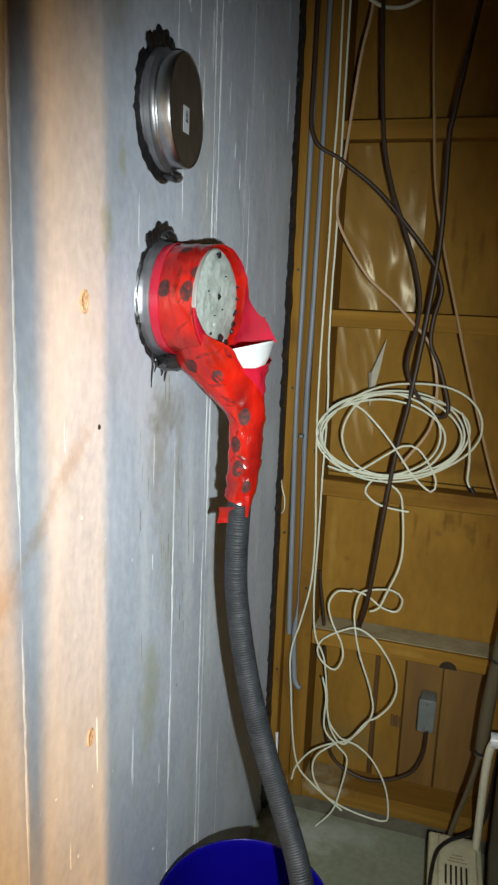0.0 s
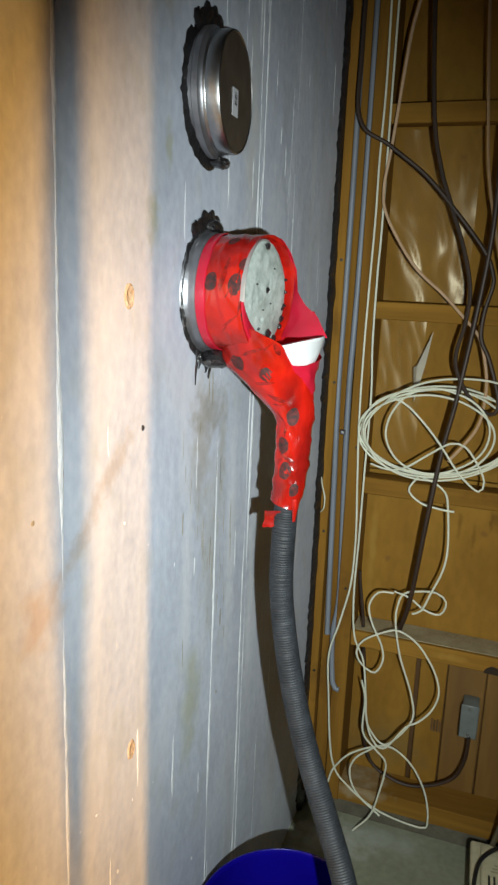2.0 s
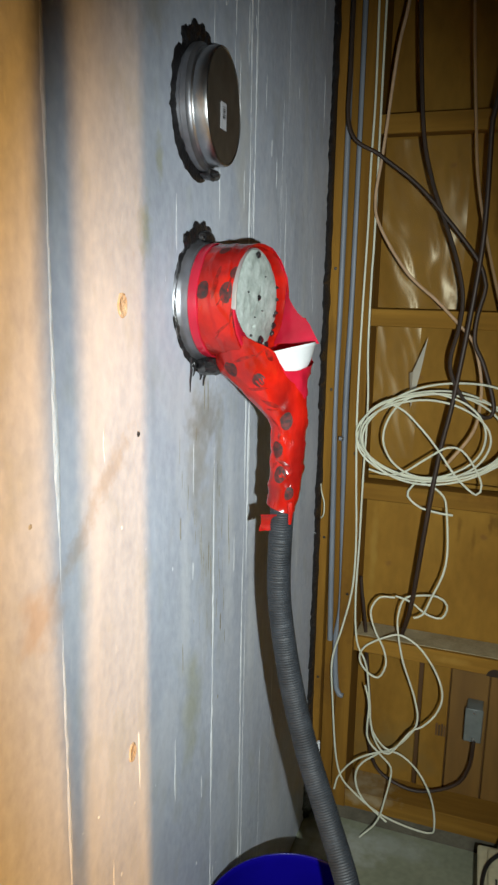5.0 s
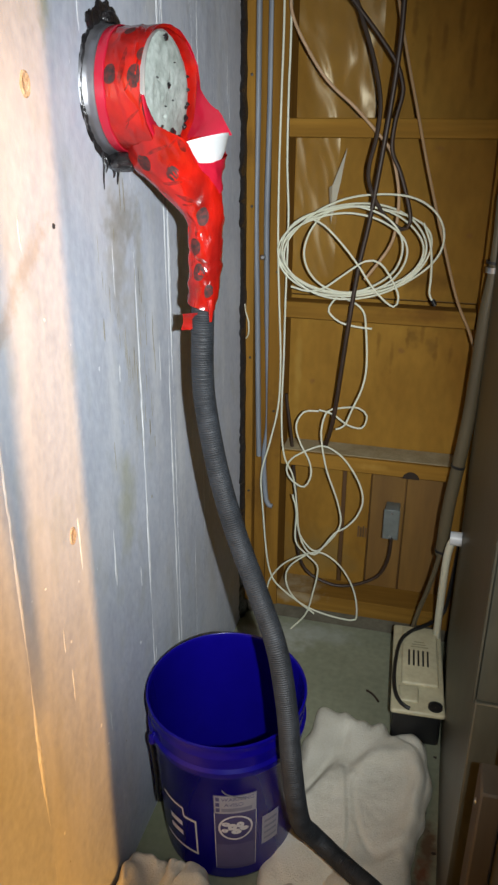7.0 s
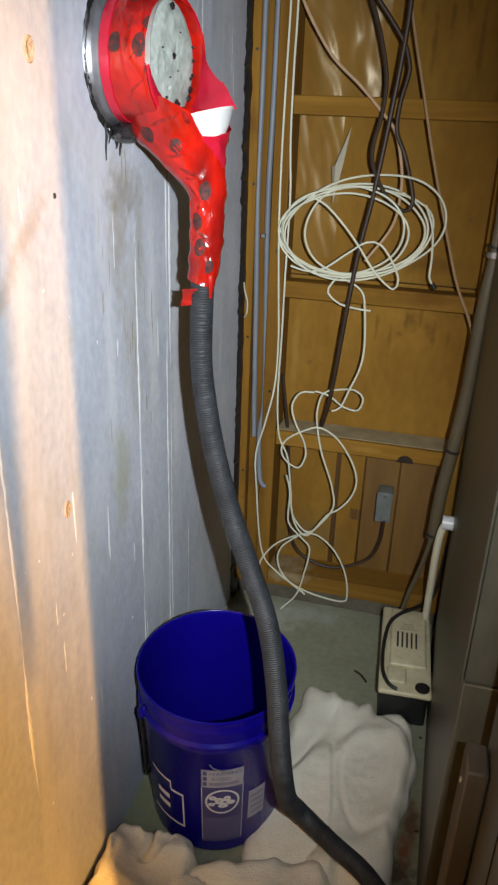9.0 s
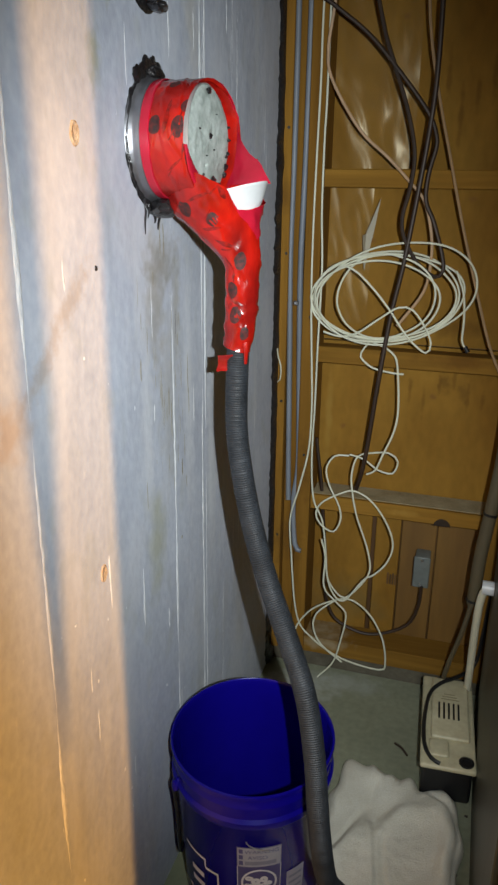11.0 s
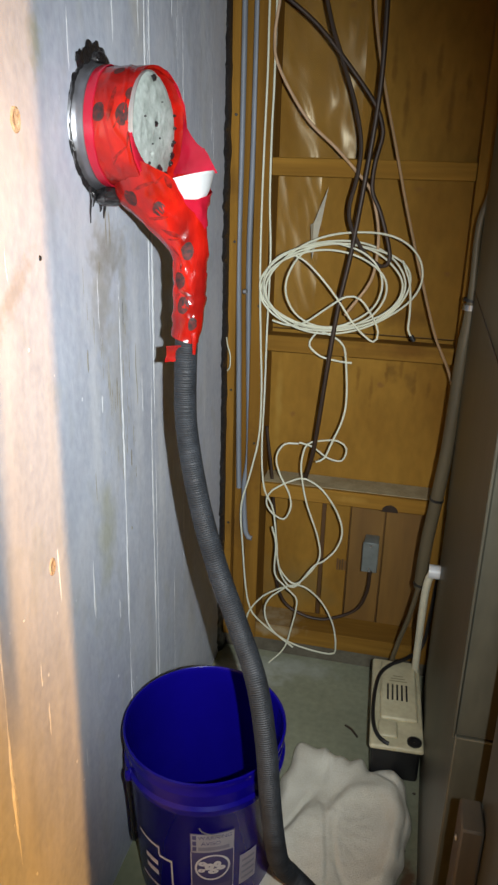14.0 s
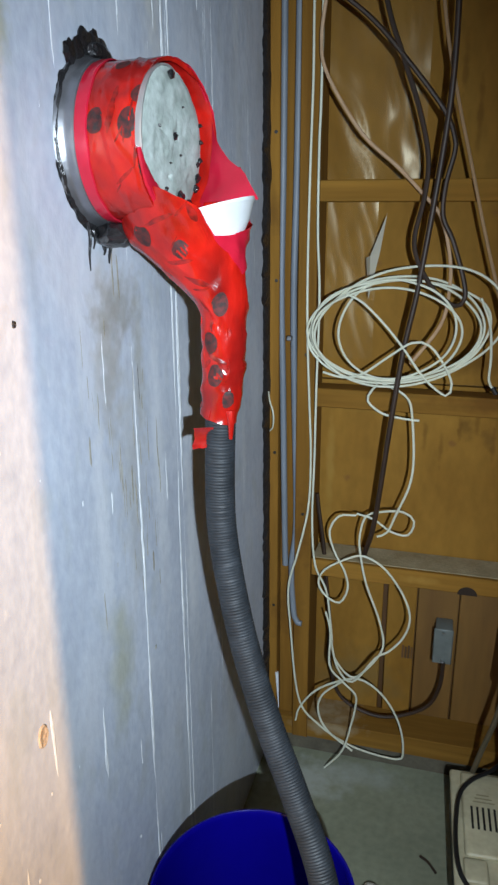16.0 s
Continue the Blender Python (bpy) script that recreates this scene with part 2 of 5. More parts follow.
stain(WOOD, (0.02, 1.95, 1.30), (0.02, 0.3, 0.05), (0.12, 0.055, 0.012), 0.55, 60)
for m in (WOOD, WOODH, PLY):
    m.node_tree.nodes["Principled BSDF"].inputs["Specular IOR Level"].default_value = 0.12
DWOOD = shader("dark_board", (0.10, 0.047, 0.013), 0.6, 0, (0.062, 0.028, 0.009), 16, (1, 1, 0.1), 0.6, 0.15, 70, 0.3, island=0.2)
CONC = shader("floor_concrete", (0.27, 0.28, 0.195), 0.45, 0, (0.195, 0.205, 0.14), 5, mix=0.5, bump=0.15, fine=60, fine_amount=0.3)
stain(CONC, (0.570, 1.30, 0), (0.030, 0.08, 0.2), (0.09, 0.035, 0.015), 0.85, 45)
stain(CONC, (0.55, 1.18, 0), (0.05, 0.05, 0.2), (0.05, 0.03, 0.018), 0.85, 60)
stain(CONC, (0.560, 1.235, 0), (0.022, 0.05, 0.2), (0.17, 0.05, 0.02), 0.9, 70)
stain(CONC, (0.12, 1.88, 0), (0.13, 0.08, 0.2), (0.46, 0.47, 0.44), 0.6, 35)
stain(CONC, (0.24, 1.93, 0), (0.14, 0.05, 0.2), (0.42, 0.43, 0.39), 0.5, 25)
stain(CONC, (0.02, 1.2, 0), (0.1, 0.2, 0.2), (0.20, 0.23, 0.13), 0.5, 15)
TOWEL = shader("terry_towel", (0.80, 0.76, 0.65), 0.95, 0, (0.68, 0.64, 0.53), 18, bump=0.7, fine=330, fine_amount=0.35, deep=0.0028)
BEIGE = shader("beige_plastic", (0.60, 0.55, 0.37), 0.42, 0, (0.50, 0.45, 0.29), 20)
PVC = plain("pvc", (0.60, 0.57, 0.43), 0.4)
INSUL = shader("pipe_insulation", (0.13, 0.105, 0.060), 0.5, 0, (0.065, 0.050, 0.028), 20, (1, 1, 0.25), bump=0.4, fine=40, deep=0.006)
SHEET = shader("casing_steel", (0.076, 0.073, 0.053), 0.45, 0.15, (0.050, 0.047, 0.034), 5, (1, 1, 0.3), bump=0.06, fine_amount=0.35)
SHEETD = shader("casing_shadow_steel", (0.12, 0.10, 0.085), 0.6, 0.1, (0.10, 0.085, 0.07), 5)
BOXG = shader("box_steel", (0.21, 0.23, 0.22), 0.5, 0.4, (0.15, 0.17, 0.16), 20)
DRYWALL = shader("plain_wall", (0.14, 0.12, 0.09), 0.8, 0, (0.11, 0.095, 0.07), 3)


def clear(name, shine=0.032):
    m = bpy.data.materials.new(name)
    m.use_nodes = True
    n, l = m.node_tree.nodes, m.node_tree.links
    n.remove(n["Principled BSDF"])
    gl, tr, mx = n.new("ShaderNodeBsdfGlossy"), n.new("ShaderNodeBsdfTransparent"), n.new("ShaderNodeMixShader")
    gl.inputs["Roughness"].default_value = 0.3
    gl.inputs["Color"].default_value = (0.9, 0.80, 0.58, 1)
    mx.inputs[0].default_value = shine
    l.new(tr.outputs[0], mx.inputs[1]), l.new(gl.outputs[0], mx.inputs[2])
    l.new(mx.outputs[0], n["Material Output"].inputs["Surface"])
    return m


FILM = clear("clear_plastic_film")


# ---- builders ----
def part(name, geo, material, parent=None, label="", smooth=True):
    me = bpy.data.meshes.new(name)
    if isinstance(geo, tuple):
        me.from_pydata([tuple(v) for v in geo[0]], [], geo[1])
        bm = bmesh.new()
        bm.from_mesh(me)
        bmesh.ops.recalc_face_normals(bm, faces=bm.faces)
        bm.to_mesh(me)
        bm.free()
    else:
        geo.to_mesh(me)
        geo.free()
    me.materials.append(material)
    if smooth:
        me.polygons.foreach_set("use_smooth", [True] * len(me.polygons))
        me.set_sharp_from_angle(angle=radians(38))
    ob = new(name, me)
    if parent:
        ob.parent = parent
        m = Matrix.Identity(4)
        p = parent
        chain = []
        while p:
            chain.append(p)
            p = p.parent
        for q in reversed(chain):
            m = m @ q.matrix_parent_inverse @ q.matrix_basis
        ob.matrix_parent_inverse = m.inverted()
    if label:
        tagged(ob, label)
    return ob


def thing(name, at, label, category, group="", kind=""):
    ob = new(name)
    ob.location = at
    ob.empty_display_size = 0.05
    return tagged(ob, label, category, group, kind)


def box(x0, x1, y0, y1, z0, z1, bevel=0.0015, m=None, segments=1):
    bm = bmesh.new()
    bmesh.ops.create_cube(bm, size=1)
    for v in bm.verts:
        v.co = ((x0 + x1) / 2 + v.co.x * (x1 - x0), (y0 + y1) / 2 + v.co.y * (y1 - y0), (z0 + z1) / 2 + v.co.z * (z1 - z0))
    if bevel:
        bmesh.ops.bevel(bm, geom=bm.edges[:], offset=bevel, segments=segments, affect="EDGES", profile=0.5)
    if m:
        bmesh.ops.transform(bm, matrix=m, verts=bm.verts)
    return bm


def smoothed(points, step):
    """Points along a Catmull-Rom curve through the given ones."""
    p = [Vector(q) for q in points]
    p = [p[0] * 2 - p[1], *p, p[-1] * 2 - p[-2]]
    out = []
    for a, b, c, d in zip(p, p[1:], p[2:], p[3:]):
        n = max(2, int((c - b).length / step))
        for i in range(n):
            t = i / n
            out.append(0.5 * (2 * b + (c - a) * t + (2 * a - 5 * b + 4 * c - d) * t * t + (3 * b - a - 3 * c + d) * t**3))
    return out + [p[-2]]


def tube(points, radius, seg=8, step=0.012, rib=0.0, pitch=0.005, closed=False):
    path = smoothed(points, step) if len(points) > 2 else [Vector(q) for q in points]
    n = len(path)
    verts, faces, run = [], [], 0.0
    side = None
    for i, c in enumerate(path):
        if closed:
            d = path[(i + 1) % n] - path[i - 1]
        else:
            d = path[min(i + 1, n - 1)] - path[max(i - 1, 0)]
        d.normalize()
        if side is None:
            side = d.orthogonal().normalized()
        side = (side - d * side.dot(d)).normalized()
        up = d.cross(side)
        run += (c - path[i - 1]).length if i else 0
        r = radius(i / (n - 1)) if callable(radius) else radius
        r -= rib * (0.5 + 0.5 * math.cos(2 * math.pi * run / pitch)) if rib else 0
        for k in range(seg):
            a = 2 * math.pi * k / seg
            verts.append(c + side * (r * math.cos(a)) + up * (r * math.sin(a)))
    for i in range(n if closed else n - 1):
        j = (i + 1) % n
        for k in range(seg):
            q = (k + 1) % seg
            faces.append((i * seg + k, i * seg + q, j * seg + q, j * seg + k))
    if not closed:
        faces.append(tuple(range(seg)))
        faces.append(tuple((n - 1) * seg + k for k in range(seg)))
    return verts, faces


def lathe(profile, seg=48, m=None):
    """Turns (radius, height) pairs round z."""
    verts, faces = [], []
    for r, h in profile:
        for k in range(seg):
            a = 2 * math.pi * k / seg
            v = Vector((r * math.cos(a), r * math.sin(a), h))
            verts.append(m @ v if m else v)
    for i in range(len(profile) - 1):
        for k in range(seg):
            q = (k + 1) % seg
            faces.append((i * seg + k, i * seg + q, (i + 1) * seg + q, (i + 1) * seg + k))
    return verts, faces


def flat(points, y0, sag=0.0, seed=0):
    """Points (x, z) hung in front of the end wall at y0, wavering a little."""
    return [(x, y0 - sag * (0.5 + 0.5 * noise.noise(Vector((seed, i * 0.6, 3.1)))), z) for i, (x, z) in enumerate(points)]


# ---- the setting ----
LEFT_END, FRONT, BACK, CEIL = 2.06, 1.95, 2.045, 2.4
wall_left = tagged(part("wall_left", box(-0.2, 0.0, -2.2, LEFT_END + 0.1, -0.02, CEIL, 0), PAINT, smooth=False), "grey painted concrete wall streaked with runs and stains", "wall", kind="structure")
floor = tagged(part("floor", box(-0.2, 3.0, -2.2, 2.5, -0.15, 0.0, 0), CONC, smooth=False), "grey-green painted concrete floor with rust stains", "floor", kind="structure")
# ceiling and rear walls are unseen, added to enclose and bounce the lamps' light
ceiling = tagged(part("ceiling", box(-0.2, 3.0, -2.2, 2.5, CEIL, CEIL + 0.1, 0), DWOOD, smooth=False), "unseen dark timber ceiling, added to close the room", "ceiling", kind="structure")
tagged(part("wall_back", box(-0.2, 3.0, -2.3, -2.2, -0.02, CEIL, 0), DRYWALL, smooth=False), "unseen plain wall, added to close the room behind", "wall", kind="structure")
tagged(part("wall_right", box(3.0, 3.1, -2.2, 2.5, -0.02, CEIL, 0), DRYWALL, smooth=False), "unseen plain wall, added to close the room behind", "wall", kind="structure")


def run_bead(y, z0, z1, w, seed, t=0.0022):
    """A dried run of paint down the left wall: wandering, of uneven width."""
    verts, faces = [], []
    n = max(6, int((z1 - z0) / 0.008))
    for i in range(n + 1):
        z = z0 + (z1 - z0) * i / n
        c = y + 0.004 * noise.noise(Vector((seed, z * 3, 0))) + 0.0018 * noise.noise(Vector((seed, z * 45, 4)))
        h = 1.1 * w * max(0.0, 0.52 + 0.95 * noise.noise(Vector((seed * 2.1, z * 7, 1.7)))) * min(1, 6 * i / n, 6 * (n - i) / n + 0.15)
        tt = t * (0.5 + abs(noise.noise(Vector((seed, z * 20, 9)))))
        verts += [(0.0003, c - h, z), (0.0003 + min(tt, 0.22 * h), c - h * 0.4, z), (0.0003 + min(tt, 0.22 * h), c + h * 0.4, z), (0.0003, c + h, z)]
        if i:
            a, b = 4 * (i - 1), 4 * i
            faces += [(a + k, a + k + 1, b + k + 1, b + k) for k in range(3)]
    return verts, faces


for k, (y, z0, z1, w) in enumerate(((0.866, 0.22, 1.95, 0.0050), (1.288, 0.05, 1.16, 0.0056), (1.429, 0.03, 1.95, 0.0066), (1.445, 0.05, 1.6, 0.0050), (1.452, 1.3, 1.95, 0.0040), (1.63, 1.25, 1.95, 0.0036),
                                    (1.62, 0.4, 0.9, 0.0028), (1.73, 1.2, 1.45, 0.003), (1.55, 0.05, 0.5, 0.0022), (1.60, 1.35, 1.75, 0.0018))):
    part("paint_run", run_bead(y, z0, z1, w, 3.7 * k + 1), RUN, wall_left, "whitish dried paint run")


GRIME = shader("wall_grime", (0.26, 0.23, 0.17), 0.8, 0, (0.42, 0.40, 0.34), 60, bump=0.3, fine=200)
rng = random.Random(5)
for k in range(57):
    # short pale dribbles, thick about the stubs and thin elsewhere
    y = rng.uniform(0.95, 1.88) if k % 3 else rng.uniform(1.28, 1.5)
    z = rng.uniform(0.25, 2.0) if k % 3 else rng.uniform(1.3, 1.9)
    part("paint_run", run_bead(y, z, z + rng.uniform(0.02, 0.11), rng.uniform(0.0016, 0.0046), 90 + 1.7 * k, 0.0009), RUN, wall_left)
for k in range(44):
    # dark seepage streaks under the drain stub
    y = rng.uniform(1.16, 1.36)
    z = rng.uniform(0.80, 1.26)
    part("seep_streak", run_bead(y, z, z + rng.uniform(0.02, 0.08), rng.uniform(0.0012, 0.0026), 200 + 1.3 * k, 0.0004), GRIME, wall_left)
for k in range(40):
    # specks and chips
    y, z = rng.uniform(0.8, 1.9), rng.uniform(0.2, 2.0)
    part("paint_speck", run_bead(y, z, z + rng.uniform(0.003, 0.008), rng.uniform(0.002, 0.004), 300 + 1.9 * k, 0.0008), RUN if k % 4 else GRIME, wall_left)


def crater(y, z, r, seed):
    verts, faces, seg = [], [], 18
    for i, (f, h) in enumerate(((1.25, -0.0005), (1.0, 0.0018), (0.7, 0.0012), (0.4, -0.0006 + 0.0012), (0.02, 0.0004))):
        for k in range(seg):
            a = 2 * math.pi * k / seg
            q = r * f * (1 + 0.22 * noise.noise(Vector((math.cos(a) * 1.5, math.sin(a) * 1.5, seed + i * 0.3))))
            verts.append((h, y + 0.75 * q * math.cos(a), z + q * math.sin(a)))
        if i:
            faces += [((i - 1) * seg + k, (i - 1) * seg + (k + 1) % seg, i * seg + (k + 1) % seg, i * seg + k) for k in range(seg)]
    return verts, faces


part("patched_hole", crater(1.007, 1.386, 0.0125, 1), PUTTY, wall_left, "small patched hole with a brown rim")
part("patched_hole", crater(1.015, 0.797, 0.0115, 5), PUTTY, wall_left, "small patched hole with a brown rim")
part("tar_speck", crater(1.041, 1.227, 0.003, 8), TAR, wall_left)
part("crack", run_bead(1.306, 1.085, 1.135, 0.0012, 77, 0.0008), TAR, wall_left, "short dark crack")


def ragged_strip():
    verts, faces, n = [], [], 420
    for i in range(n + 1):
        z = CEIL * i / n
        a = 1.938 - 0.016 * abs(noise.noise(Vector((0, z * 9, 2)))) - 0.020 * abs(noise.noise(Vector((5, z * 34, 2)))) - 0.010 * max(0, noise.noise(Vector((8, z * 90, 2))))
        x = 0.006 + 0.008 * abs(noise.noise(Vector((3, z * 12, 8))))
        verts += [(-0.001, a, z), (0.004, a + 0.004, z), (x + 0.004, FRONT + 0.002, z), (x + 0.004, FRONT + 0.03, z)]
        if i:
            p, q = 4 * (i - 1), 4 * i
            faces += [(p + k, p + k + 1, q + k + 1, q + k) for k in range(3)]
    return verts, faces


tagged(part("corner_sealant", ragged_strip(), TAR), "ragged black sealant filling the corner joint", "sealant", kind="structure")

# the end wall: framing, blocking, sheathing
wall_end = tagged(new("wall_end"), "open timber stud wall with blocking and plywood sheathing", "wall", kind="structure")
part("stud", box(0.010, 0.030, FRONT, BACK, 0.06, CEIL), WOOD, wall_end)
part("stud", box(0.031, 0.068, FRONT + 0.022, BACK, 0.06, CEIL), WOOD, wall_end)
part("stud", box(0.069, 0.107, FRONT, BACK, 0.06, CEIL), WOOD, wall_end)
part("stud", box(0.565, 0.603, FRONT, BACK, 0.06, CEIL), WOOD, wall_end)
part("bottom_plate", box(0.010, 1.2, FRONT + 0.002, BACK, 0.062, 0.112), WOODH, wall_end)
part("curb", box(0.0, 1.2, FRONT + 0.03, BACK + 0.02, 0.0, 0.061), shader("dusty_curb", (0.13, 0.115, 0.08), 0.9, 0, (0.065, 0.052, 0.035), 22, bump=0.3, fine=120), wall_end)
for z0, z1, deep in ((1.737, 1.778, 0.05), (1.322, 1.362, 0.05), (0.909, 0.950, 0.05), (0.510, 0.550, 0.088)):
    part("blocking", box(0.108, 0.564, FRONT + 0.003, FRONT + deep, z0, z1, 0.002), WOODH, wall_end)
part("dust_layer", box(0.110, 0.562, FRONT + 0.012, BACK - 0.004, 0.5505, 0.5525, 0.0005), shader("grey_dust", (0.36, 0.30, 0.18), 0.95, 0, (0.22, 0.165, 0.08), 22, bump=0.4, fine=150), wall_end, "grey dust lying on the ledge")
part("paint_dribble", tube([(0.030, FRONT - 0.0005, 0.236), (0.032, FRONT - 0.001, 0.20), (0.035, FRONT - 0.0005, 0.135)], lambda t: 0.0042 * (1 - 0.8 * t), 8, 0.01), RUN, wall_end, "pale dried paint dribble")
# a round notch in the lowest blocking: its shade painted on a flat half disc
def notch():
    verts, faces, n = [], [], 14
    for i in range(n + 1):
        a = math.pi * i / n
        verts += [(0.452 + 0.021 * math.cos(a), FRONT + 0.0005, 0.509 + 0.020 * math.sin(a)), (0.452, FRONT + 0.0005, 0.509)]
        if i:
            faces.append((2 * i - 2, 2 * i, 2 * i - 1))
    return verts, faces
part("notch", notch(), shader("notch_shade", (0.030, 0.016, 0.007), 0.9, 0, (0.018, 0.010, 0.005), 40), wall_end, "round notch, drawn as a flat half disc of painted shade", smooth=False)
part("sheathing", box(0.0, 0.62, BACK, BACK + 0.015, 0.952, CEIL, 0), PLY, wall_end)
part("sheathing", box(0.0, 0.62, BACK, BACK + 0.015, 0.530, 0.948, 0), PLY, wall_end)
part("plank", box(0.0, 0.266, BACK, BACK + 0.015, 0.062, 0.526, 0.002), PLY, wall_end)
part("plank", box(0.278, 0.345, BACK - 0.004, BACK + 0.015, 0.062, 0.526, 0.002), PLY, wall_end)
part("plank", box(0.348, 0.44, BACK, BACK + 0.015, 0.062, 0.526, 0.002), shader("stained_board", (0.21, 0.108, 0.022), 0.6, 0, (0.135, 0.066, 0.014), 14, (1, 1, 0.15), 0.6), wall_end)
part("plank", box(0.443, 0.62, BACK, BACK + 0.015, 0.062, 0.526, 0.002), bpy.data.materials["stained_board"], wall_end)
part("backing", box(0.0, 1.3, BACK + 0.017, BACK + 0.03, 0.0, CEIL, 0), DWOOD, wall_end)


def film(x0, x1, z0, z1, seed, y=2.02, amp=0.012, taper=0.0):
    nx, nz = 26, 40
    verts, faces = [], []
    for j in range(nz + 1):
        for i in range(nx + 1):
            u, v = i / nx, j / nz
            x = x0 + (x1 - x0) * (u + taper * (v - 0.5) * (u - 0.5))
            z = z0 + (z1 - z0) * v
            q = Vector((x * 13 + z * 3 + seed, z * 5 + x * 3, seed))
            verts.append((x, y - amp * noise.noise(q) - amp * 0.6 * abs(noise.noise(q * 2.3)), z))
    for j in range(nz):
        for i in range(nx):
            a = j * (nx + 1) + i
            faces.append((a, a + 1, a + nx + 2, a + nx + 1))
    return verts, faces


tagged(part("plastic_film", film(0.112, 0.300, 1.364, 1.735, 1), FILM), "clear wrinkled plastic film behind the blocking", "plastic film")
tagged(part("plastic_film", film(0.112, 0.215, 1.0, 1.32, 7, 2.03, 0.006), FILM), "clear plastic film stapled to the sheathing", "plastic film")


def torn_flap():
    pts = [(0.236, 2.0, 1.300), (0.206, 1.998, 1.218), (0.196, 2.012, 1.213), (0.226, 1.99, 1.226), (0.205, 2.005, 1.13)]
    return pts, [(0, 1, 3), (1, 2, 4), (1, 4, 3)]


# the clear scrap's glimmer is put into a pale opaque colour
tagged(part("film_scrap", torn_flap(), shader("torn_film_glimmer", (0.48, 0.44, 0.35), 0.25, 0, (0.40, 0.36, 0.27), 60, coat=0.5), smooth=False), "torn creased scrap of plastic film, its glimmer painted pale", "plastic film")

# ---- the two duct stubs ----
OUT = Matrix.Rotation(radians(90), 4, "Y")  # turns z to +x


def tar_ring(yc, zc, r_in, r_out, seed, rag=0.014):
    verts, faces, seg = [], [], 96
    for k in range(seg):
        a = 2 * math.pi * k / seg
        c, s = math.cos(a), math.sin(a)
        w = r_out + rag * max(-0.2, noise.noise(Vector((c * 2.2, s * 2.2, seed)))) + 0.006 * noise.noise(Vector((c * 11, s * 11, seed)))
        w += 0.016 * max(0, s) ** 6 * (0.6 + noise.noise(Vector((c * 16, seed, 1)))) + 0.010 * max(0, -s) ** 8
        t = 0.0012 + 0.004 * abs(noise.noise(Vector((c * 5, s * 5, seed + 4))))
        verts += [(-0.001, yc + w * c, zc + w * s), (t * 0.6, yc + (w - 0.003) * c, zc + (w - 0.003) * s),
                  (t, yc + (r_in + w) / 2 * c, zc + (r_in + w) / 2 * s), (t + 0.003, yc + r_in * c, zc + r_in * s)]
        p, q = 4 * k, 4 * ((k + 1) % seg)
        faces += [(p + j, p + j + 1, q + j + 1, q + j) for j in range(3)]
    return verts, faces


def drip(y, z, length, w, seed):
    return tube([(0.003, y, z), (0.005, y + 0.0025 * math.sin(seed * 2.3), z - length * 0.3), (0.004, y - 0.002 * math.cos(seed), z - length * 0.65), (0.002, y + 0.0015, z - length)], lambda t: w * (1 - 0.7 * t), 6, 0.004)


def lump(c, r, seed, seg=14):
    bm = bmesh.new()
    bmesh.ops.create_icosphere(bm, subdivisions=3, radius=1)
    for v in bm.verts:
        k = 1 + 0.35 * noise.noise(v.co * 1.6 + Vector((seed, 0, 0))) + 0.15 * noise.noise(v.co * 4 + Vector((seed, 5, 0)))
        v.co = Vector((c[0] + v.co.x * r[0] * k, c[1] + v.co.y * r[1] * k, c[2] + v.co.z * r[2] * k))
    return bm


CAP_Y, CAP_Z = 1.219, 1.643
capped = thing("capped_duct", (0, CAP_Y, CAP_Z), "galvanised duct stub with a metal cap, tarred to the wall", "duct")
M = Matrix.Translation((0, CAP_Y, CAP_Z)) @ Matrix.Rotation(radians(4), 4, "Z") @ OUT
part("sleeve", lathe([(0.0765, -0.02), (0.0765, 0.003), (0.080, 0.005), (0.080, 0.0125), (0.0765, 0.015), (0.0755, 0.018)], 72, M), LEAD, capped)
part("cap", lathe([(0.0748, 0.012), (0.0748, 0.020), (0.0744, 0.021), (0.0750, 0.023), (0.0752, 0.036), (0.0742, 0.0390), (0.0725, 0.0397), (0.0715, 0.0380), (0.0005, 0.0375)], 72, M), GALV, capped)
face = part("cap_face", lathe([(0.0713, 0.0385), (0.0005, 0.0381)], 72, M), CAPFACE, capped, "dull brownish steel end plate")
T = M @ Matrix.Translation((0.013, -0.007, 0.0390))
sticker = part("sticker", box(-0.018, 0.016, -0.011, 0.013, 0, 0.0004, 0, T), LABEL, capped, "small white barcode sticker")
for k in range(7):
    part("barcode_bar", box(-0.013 + 0.0024 * k, -0.0122 + 0.0024 * k + 0.0006 * (k % 3), -0.002, 0.008, 0.0005, 0.0007, 0, T), BLACK, sticker)
part("tar", tar_ring(CAP_Y, CAP_Z, 0.0755, 0.087, 3.0, 0.012), TAR, capped, "ragged black roofing tar")
part("tar_blob", lump((0.012, CAP_Y + 0.02, CAP_Z - 0.083), (0.012, 0.020, 0.008), 2), TAR, capped)

PIPE_Y, PIPE_Z = 1.226, 1.388
drain = thing("taped_drain_duct", (0, PIPE_Y, PIPE_Z), "foam-filled duct stub wrapped in red sheathing tape with a drip funnel", "duct")
M = Matrix.Translation((0, PIPE_Y, PIPE_Z)) @ OUT
part("sleeve", lathe([(0.0865, -0.002), (0.0855, 0.002), (0.0815, 0.007), (0.0800, 0.010), (0.0808, 0.014), (0.0800, 0.018), (0.0765, 0.021), (0.0765, 0.030)], 72, M), LEAD, drain)
part("pipe", lathe([(0.0735, 0.0), (0.0735, 0.0857), (0.0715, 0.0857), (0.0715, 0.04)], 72, M), plain("bare_zinc", (0.50, 0.51, 0.50), 0.35, 0.5), drain, "galvanised duct end with a bare shiny edge")


